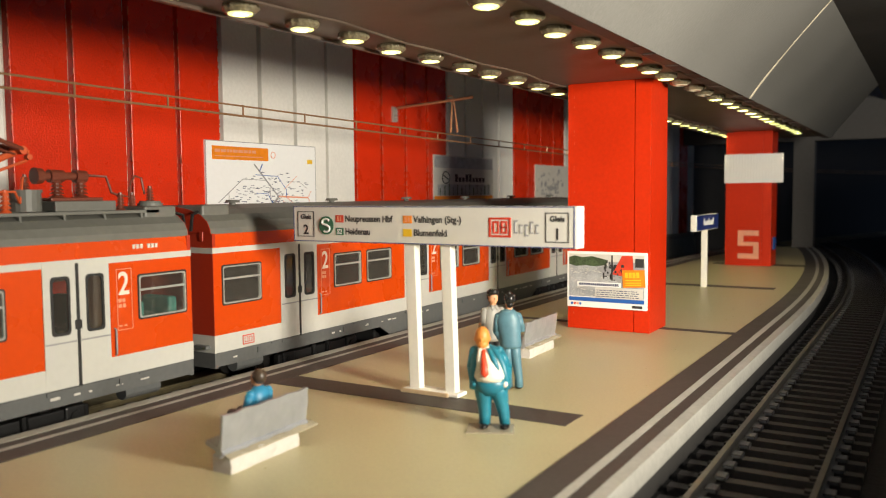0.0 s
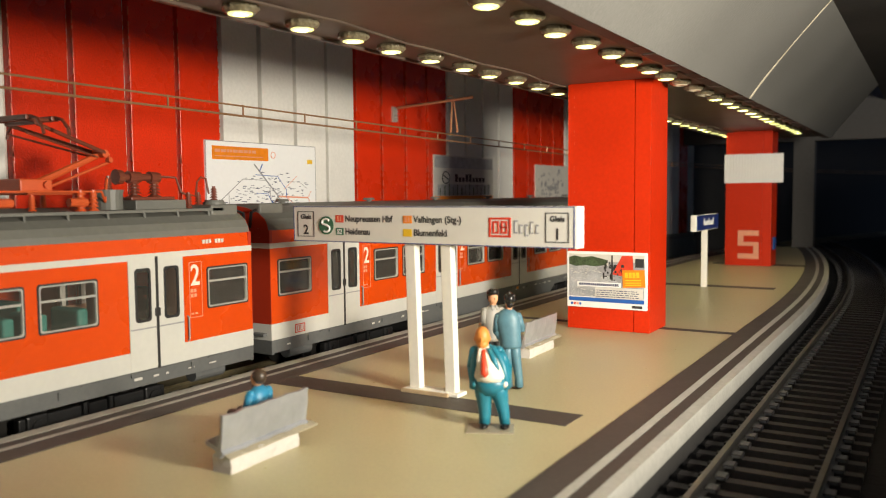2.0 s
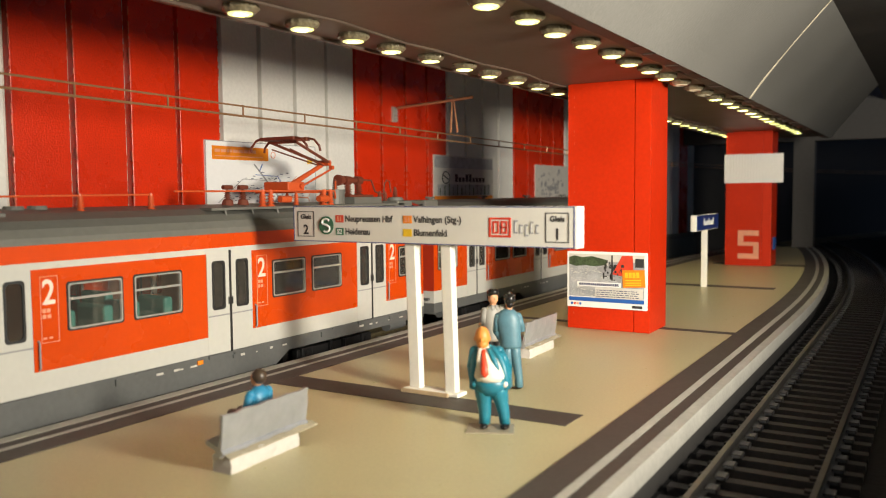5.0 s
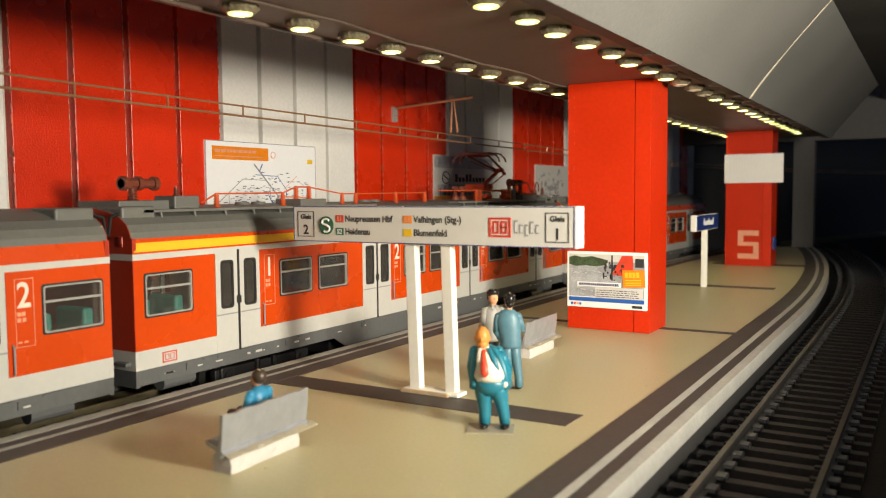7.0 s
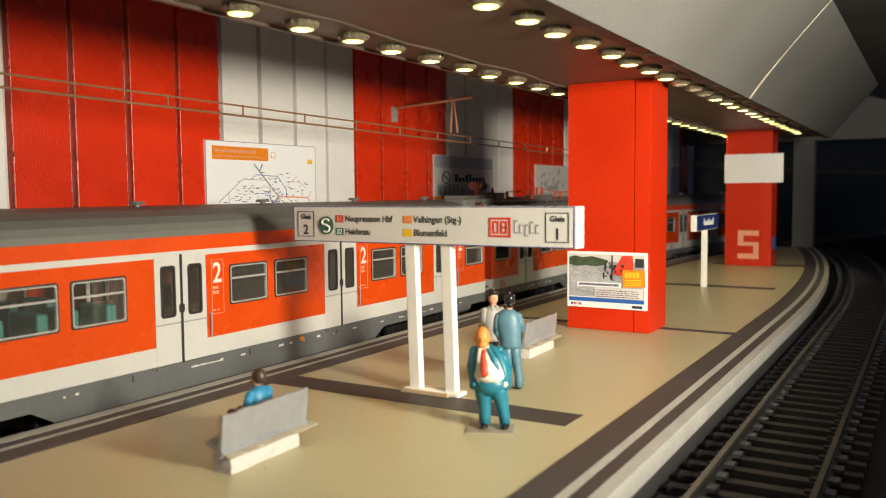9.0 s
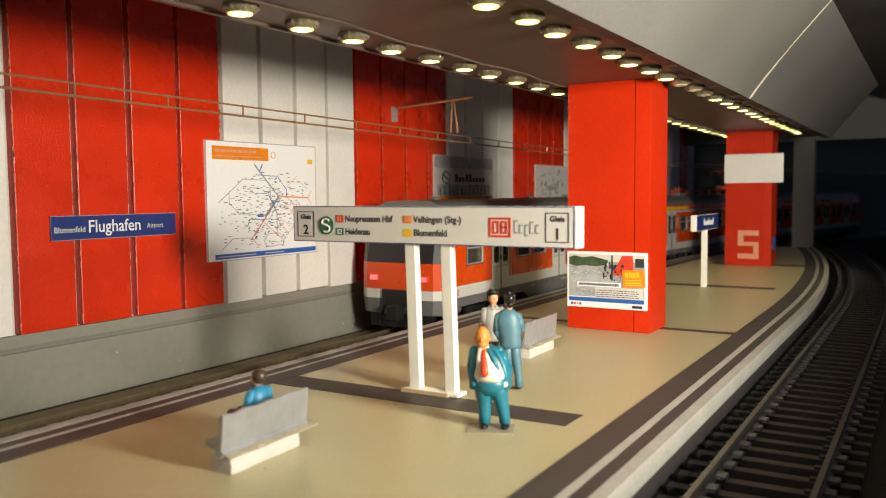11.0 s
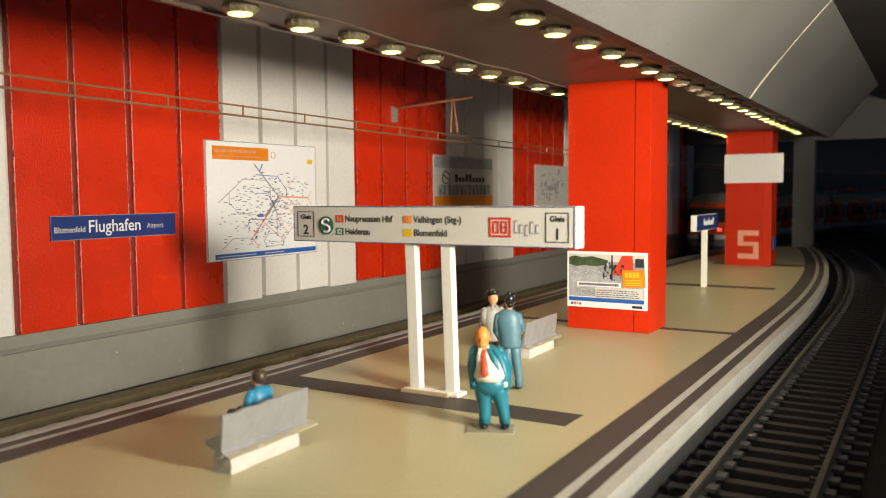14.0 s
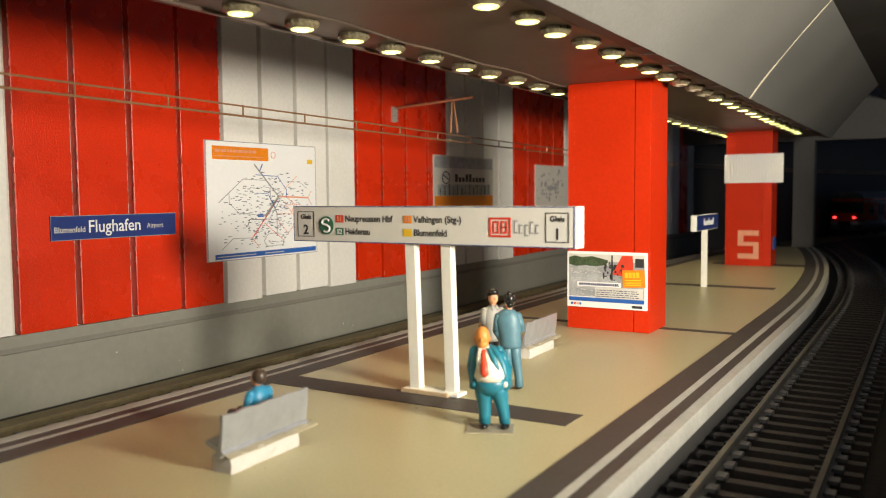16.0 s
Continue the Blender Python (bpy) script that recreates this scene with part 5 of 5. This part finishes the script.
def cab_end(car, e, h):
    """The driving end, with tail lamps."""
    def y(d):
        return (h - 7.0 + d) * e

    def section(z, d, w):
        return [(w, y(-0.0), Z(z)), (w, y(d * 0.55), Z(z)), (w - 3.2, y(d * 0.92), Z(z)), (w - 8, y(d), Z(z)), (-(w - 8), y(d), Z(z)), (-(w - 3.2), y(d * 0.92), Z(z)), (-w, y(d * 0.55), Z(z)), (-w, y(-0.0), Z(z))]

    def band(name, stops, mat, label):
        part(name, loft(bmesh.new(), [section(*s) for s in stops]), mat, car, label)

    band("cab_skirt", [(0.4, 6.6, 16.6), (5.6, 6.9, 16.95)], SKIRT, "grey cab skirt")
    band("cab_band", [(5.6, 6.95, 17.0), (8.9, 7.0, 17.0)], CREAM, "white cab band")
    band("cab_nose", [(8.9, 7.0, 17.0), (18.2, 6.8, 17.0)], ORANGE, "orange cab nose")
    band("windscreen", [(18.2, 6.7, 16.9), (29.2, 4.2, 16.6)], BLACK, "dark wrap-round windscreen")
    band("cab_brow", [(29.2, 4.3, 16.9), (33.0, 3.3, 16.45)], ORANGE, "orange cab brow")
    band("cab_roof", [(33.0, 3.3, 16.45), (35.0, 2.6, 15.9), (37.4, 1.5, 14.0), (39.6, 0.2, 9.0)], ROOF, "grey sloping cab roof")
    for x in (-10.2, 10.2):
        a, b = sorted((y(6.2), y(7.15)))
        lampbox = part("tail_lamp_box", bx(x - 2.1, x + 2.1, a, b, Z(11.6), Z(14.2), bevel=0.2), P_RED, car, "red tail lamp surround")
        a, b = sorted((y(7.1), y(7.35)))
        part("tail_lamp", bx(x - 1.5, x + 1.5, a, b, Z(12.1), Z(13.7), bevel=0.1), TAIL if e < 0 else P_SKY, lampbox, "glowing red tail lamp" if e < 0 else "clear head lamp")
    bm = bmesh.new()
    a, b = sorted((y(5.5), y(11.5)))
    box(bm, -2.2, 2.2, a, b, Z(-1.5), Z(3.8), bevel=0.4)
    box(bm, -6.5, 6.5, *sorted((y(6.8), y(7.8))), Z(3.0), Z(9.0), bevel=0.4)
    rod(bm, (-5, y(7.4), Z(6)), (-6.5, y(9.0), Z(-3)), 0.4)
    rod(bm, (5, y(7.4), Z(6)), (6.5, y(9.0), Z(-3)), 0.4)
    part("coupler", bm, BLACK, car, "black automatic coupler")
    part("snow_plough", bx(-13, 13, *sorted((y(3.0), y(5.5))), Z(-4.6), Z(0.6), bevel=0.3), BLACK, car, "black plough")


def roof_gear(car, L):
    h = L / 2
    f = lambda d: h - d           # distance from the front end
    zr = Z(38.2)
    # walkway boards on both roof shoulders
    for sx in (-1, 1):
        for a, b in ((f(88), f(6)), (-h + 6, -h + 92)):
            bm = bx(sx * 11.5 - 2.0, sx * 11.5 + 2.0, a, b, Z(38.6), Z(39.2))
            n = 9
            for i in range(n):
                y = a + (b - a) * (i + 0.5) / n
                rod(bm, (sx * 13.2, y, Z(38.6)), (sx * 13.6, y, Z(36.9)), 0.3, seg=6)
            part("roof_walkway", bm, ROOF, car, "grey roof walkway on short brackets")
    # pantograph, half raised
    p = part("pantograph", bx(-7.5, 7.5, f(51.5), f(37.5), Z(42.6), Z(43.4), bevel=0.2), PANTO, car, "orange half-raised pantograph")
    bm = bmesh.new()
    for x in (-6.5, 6.5):
        for d in (39, 50):
            insulator(bm, x, f(d), Z(39.4), 3.0)
    part("insulators", bm, PANTO, p, "orange ribbed insulators")
    bm = bx(-4.5, 4.5, f(51), f(44), Z(43.2), Z(45.8), bevel=0.3)
    rod(bm, (-5.2, f(45.5), Z(44.6)), (5.2, f(45.5), Z(44.6)), 0.8)
    part("base_frame", bm, PANTO, p)
    bm = bmesh.new()
    rod(bm, (0, f(45.5), Z(44.6)), (0, f(29.5), Z(51.4)), 0.85, 0.65)
    bent(bm, [(2.2, f(44.5), Z(43.8)), (1.6, f(28.5), Z(49.6)), (1.2, f(27.9), Z(51.6))], 0.3)
    rod(bm, (-2.2, f(29.5), Z(51.6)), (2.2, f(29.5), Z(51.6)), 0.85, seg=12)
    rod(bm, (1.6, f(28.6), Z(50.2)), (2.8, f(28.6), Z(50.2)), 0.6, seg=10)
    part("lower_arm", bm, PANTO, p)
    bm = bmesh.new()
    for x in (-1, 1):
        rod(bm, (x * 1.8, f(29.5), Z(51.8)), (x * 4.6, f(47.5), Z(57.0)), 0.5, 0.4)
        rod(bm, (x * 0.8, f(30.5), Z(50.8)), (x * 3.4, f(48.5), Z(55.0)), 0.22)
    rod(bm, (-5.0, f(47.5), Z(57.0)), (5.0, f(47.5), Z(57.0)), 0.4)
    part("upper_arm", bm, RUST, p)
    bm = bmesh.new()
    for d in (44, 49.5):
        box(bm, -6.2, 6.2, f(d) - 0.9, f(d) + 0.9, Z(57.4), Z(58.4), bevel=0.2)
        for x in (-1, 1):
            bent(bm, [(x * 6.2, f(d), Z(58.1)), (x * 8.4, f(d), Z(57.6)), (x * 10.2, f(d), Z(55.8)), (x * 10.5, f(d), Z(54.4))], 0.35)
    for x in (-5, 5):
        rod(bm, (x, f(44), Z(57.6)), (x, f(49.5), Z(57.6)), 0.4)
    part("contact_head", bm, RUST, p, "rust-brown contact bows")
    # switchgear in front of it
    bm = rod(bmesh.new(), (6, f(32), Z(39.3)), (6, f(32), Z(43.0)), 2.9, seg=18)
    rod(bm, (6, f(32), Z(43.0)), (6, f(32), Z(43.6)), 3.1, seg=18)
    q = part("transformer_pot", bm, ROOF, car, "grey round pot")
    part("pot_insulator", insulator(bmesh.new(), 6, f(32), Z(43.6), 2.6, 1.0), RUST, q)
    part("switch_plinth", bx(0, 11, f(29), f(15), Z(39.2), Z(41.3), bevel=0.2), ROOF, car, "grey plinth")
    bm = bmesh.new()
    box(bm, 1.5, 9, f(28.5), f(16.5), Z(41.3), Z(42.0), bevel=0.2)
    insulator(bm, 5, f(24.5), Z(42.0), 3.6, 1.5)
    insulator(bm, 5, f(19), Z(42.0), 3.6, 1.5)
    rod(bm, (5, f(28.5), Z(46.4)), (5, f(20), Z(46.4)), 0.8, seg=12)
    for d, w, r in ((29.4, 1.6, 1.7), (26.2, 3.2, 1.35), (20.4, 2.6, 1.35)):
        rod(bm, (5, f(d), Z(46.4)), (5, f(d - w), Z(46.4)), r, r * 0.9, seg=12)
    bent(bm, [(5, f(17), Z(46.6)), (6, f(13.5), Z(46.4)), (7, f(13), Z(43.0)), (7, f(11.2), Z(42.4))], 0.3)
    part("main_switch", bm, RUST, car, "brown main switch on ribbed insulators")
    bm = bmesh.new()
    for d in (11.2, 8.2):
        insulator(bm, 7.5, f(d), Z(39.2), 3.4, 1.0)
    bent(bm, [(7.5, f(11), Z(42.5)), (7.5, f(9), Z(42)), (7.5, f(8.4), Z(45.4)), (7.5, f(7.2), Z(46.6)), (7.5, f(5.6), Z(46.2)), (7.5, f(4.8), Z(42.6))], 0.25)
    part("cable_hoop", bm, RUST, car, "brown cable hoop between insulators")
    bm = rod(bmesh.new(), (9.0, f(4.6), Z(37.6)), (9.0, f(4.6), Z(40.6)), 2.9, 2.7, seg=20)
    rod(bm, (9.0, f(4.6), Z(40.6)), (9.0, f(4.6), Z(41.1)), 2.4, 2.2, seg=20)
    drum = part("roof_drum", bm, ROOF, car, "low grey drum at the roof end")
    part("drum_insulator", insulator(bmesh.new(), 9.0, f(4.6), Z(41.0), 3.0, 1.0), RUST, drum, "brown ribbed insulator")
    bm = bmesh.new()
    for d in (38, 41, 63, 66):
        insulator(bm, 9, f(d), Z(39.2), 4.0, 1.1)
    rod(bm, (9, f(36), Z(43.2)), (9, f(95), Z(43.2)), 0.22)
    for d in (44, 60):
        rod(bm, (9.5, f(d), Z(41)), (9.5, f(d - 4), Z(41)), 0.9, seg=8)
    bent(bm, [(9, f(36), Z(43.2)), (8, f(34.4), Z(41)), (7, f(33), Z(46.0))], 0.25)
    part("busbar", bm, PANTO, car, "orange busbar on insulators")
    for d in (68, 73.5):
        bm = rod(bmesh.new(), (4, f(d), Z(39.2)), (4, f(d), Z(41.0)), 1.7, 1.2, seg=12)
        insulator(bm, 4, f(d), Z(41.0), 2.6, 1.0)
        rod(bm, (4, f(d + 1.5), Z(44.2)), (4, f(d - 1.5), Z(44.2)), 0.6, seg=8)
        part("roof_insulator", bm, RUST, car, "brown roof insulator")
    # rear half
    part("switch_plinth", bx(-6, 8, -h + 4, -h + 19, Z(38.8), Z(41.2), bevel=0.2), ROOF, car, "grey plinth")
    bm = insulator(bmesh.new(), 5, -h + 10, Z(41.2), 3.0, 1.4)
    rod(bm, (5, -h + 7, Z(45.0)), (5, -h + 16, Z(45.0)), 1.1, seg=12)
    for d in (7, 11, 15.4):
        rod(bm, (5, -h + d, Z(45.0)), (5, -h + d + 1.2, Z(45.0)), 1.6, seg=12)
    part("main_switch", bm, RUST, car, "brown main switch on a ribbed insulator")
    q = part("roof_box", bx(3, 10, -h + 17.5, -h + 25, Z(39.2), Z(42.2), bevel=0.3), ROOF, car, "grey roof box")
    part("box_insulator", insulator(bmesh.new(), 6.5, -h + 21, Z(42.2), 1.8, 0.8), RUST, q)
    part("roof_box", bx(2, 11, -h + 60, -h + 71, Z(38.8), Z(41.0), bevel=0.2), ROOF, car, "grey roof box")
    bm = bmesh.new()
    for d, z in ((33.2, 39.2), (57.3, 39.2), (62.7, 41.0), (68.2, 41.0), (83.4, 39.0), (90, 39.0), (112, 39.2), (130, 39.2)):
        insulator(bm, 7, -h + d, Z(z), 3.2, 0.95)
    bent(bm, [(7, -h + 28, Z(40.3)), (7, -h + 33.2, Z(42.6)), (7, -h + 57.3, Z(42.7)), (7, -h + 62.7, Z(44.3)), (7, -h + 68.2, Z(44.3)), (7, -h + 83.4, Z(42.3)), (7, -h + 90, Z(42.3)), (7, -h + 130, Z(42.5))], 0.22)
    part("busbar", bm, PANTO, car, "orange busbar on brown insulators")
    for d in (46, 52, 100, 105):
        part("roof_vent", rod(bmesh.new(), (3, -h + d, Z(39.4)), (3, -h + d, Z(40.4)), 2.2, 1.8, seg=14), ROOF, car, "round grey roof vent")


def roof_vents(car, L, n):
    for i in range(n):
        y = -L / 2 + L * (i + 0.5) / n
        bm = rod(bmesh.new(), (3, y, Z(39.5)), (3, y, Z(40.3)), 0.8, seg=8)
        rod(bm, (3, y, Z(40.3)), (3, y, Z(41.0)), 2.0, 1.6, seg=14)
        part("roof_vent", bm, ROOF, car, "round grey roof vent")


LA, LE = 230.0, 246.0
GAP_FRONT, GAP_REAR = 6.0, 5.0
car_mid = train_car(LA, "orange and white middle train car with roof pantograph", first_class=True)
roof_gear(car_mid, LA)
car_front = train_car(LE, "orange and white leading train car with grey roof", cab=1)
roof_vents(car_front, LE, 6)
car_rear = train_car(LE, "orange and white rear train car with red tail lamps", cab=-1)
roof_vents(car_rear, LE, 6)

# front end of the middle car along the left track, in mm, by the second
RUN = [(0.0, 129.2), (0.5, 129.5), (1.0, 134.6), (1.5, 141.4), (2.0, 148.2), (2.5, 155.6), (3.0, 164.5), (3.5, 175.2), (4.0, 189.5), (4.2, 196.1),
       (4.7, 214.2), (5.2, 235.5), (5.8, 267.0), (6.3, 298.1), (6.5, 310.5), (7.0, 343.2), (7.5, 378.3), (8.0, 416.2), (8.5, 458.8), (9.0, 504.4), (9.2, 523.4),
       (9.7, 573.0), (10.2, 626.0), (10.8, 694.0), (11.3, 752.5), (12.0, 836.5), (12.5, 907.0), (13.0, 978.0), (13.5, 1050.5), (14.0, 1124.0), (14.5, 1202.0),
       (15.0, 1285.0), (15.5, 1369.0), (16.0, 1450.0)]


def car_pose(rear, L):
    a, b = left_track(rear + 42), left_track(rear + L - 42)
    return at_mm((a[0] + b[0]) / 2, (a[1] + b[1]) / 2, RAILTOP, 0, 0, -math.degrees(math.atan2(b[0] - a[0], b[1] - a[1])))


def motions():
    for car, back, L in ((car_mid, LA, LA), (car_front, -GAP_FRONT, LE), (car_rear, LA + GAP_REAR + LE, LE)):
        walk(car, [(t, car_pose(s - back, L)) for t, s in RUN])
    ts, ss = [t for t, _ in RUN], [s for _, s in RUN]
    for car in WHEELS:
        for w, y in WHEELS[car]:
            rows = []
            for i in range(481):
                t = i / 30
                ang = -(np.interp(t, ts, ss) - ss[0]) / 5.2
                rows.append((t, at_mm(0, y, 5.0) @ Matrix.Rotation(ang, 4, "X")))
            walk(w, rows)


motions()
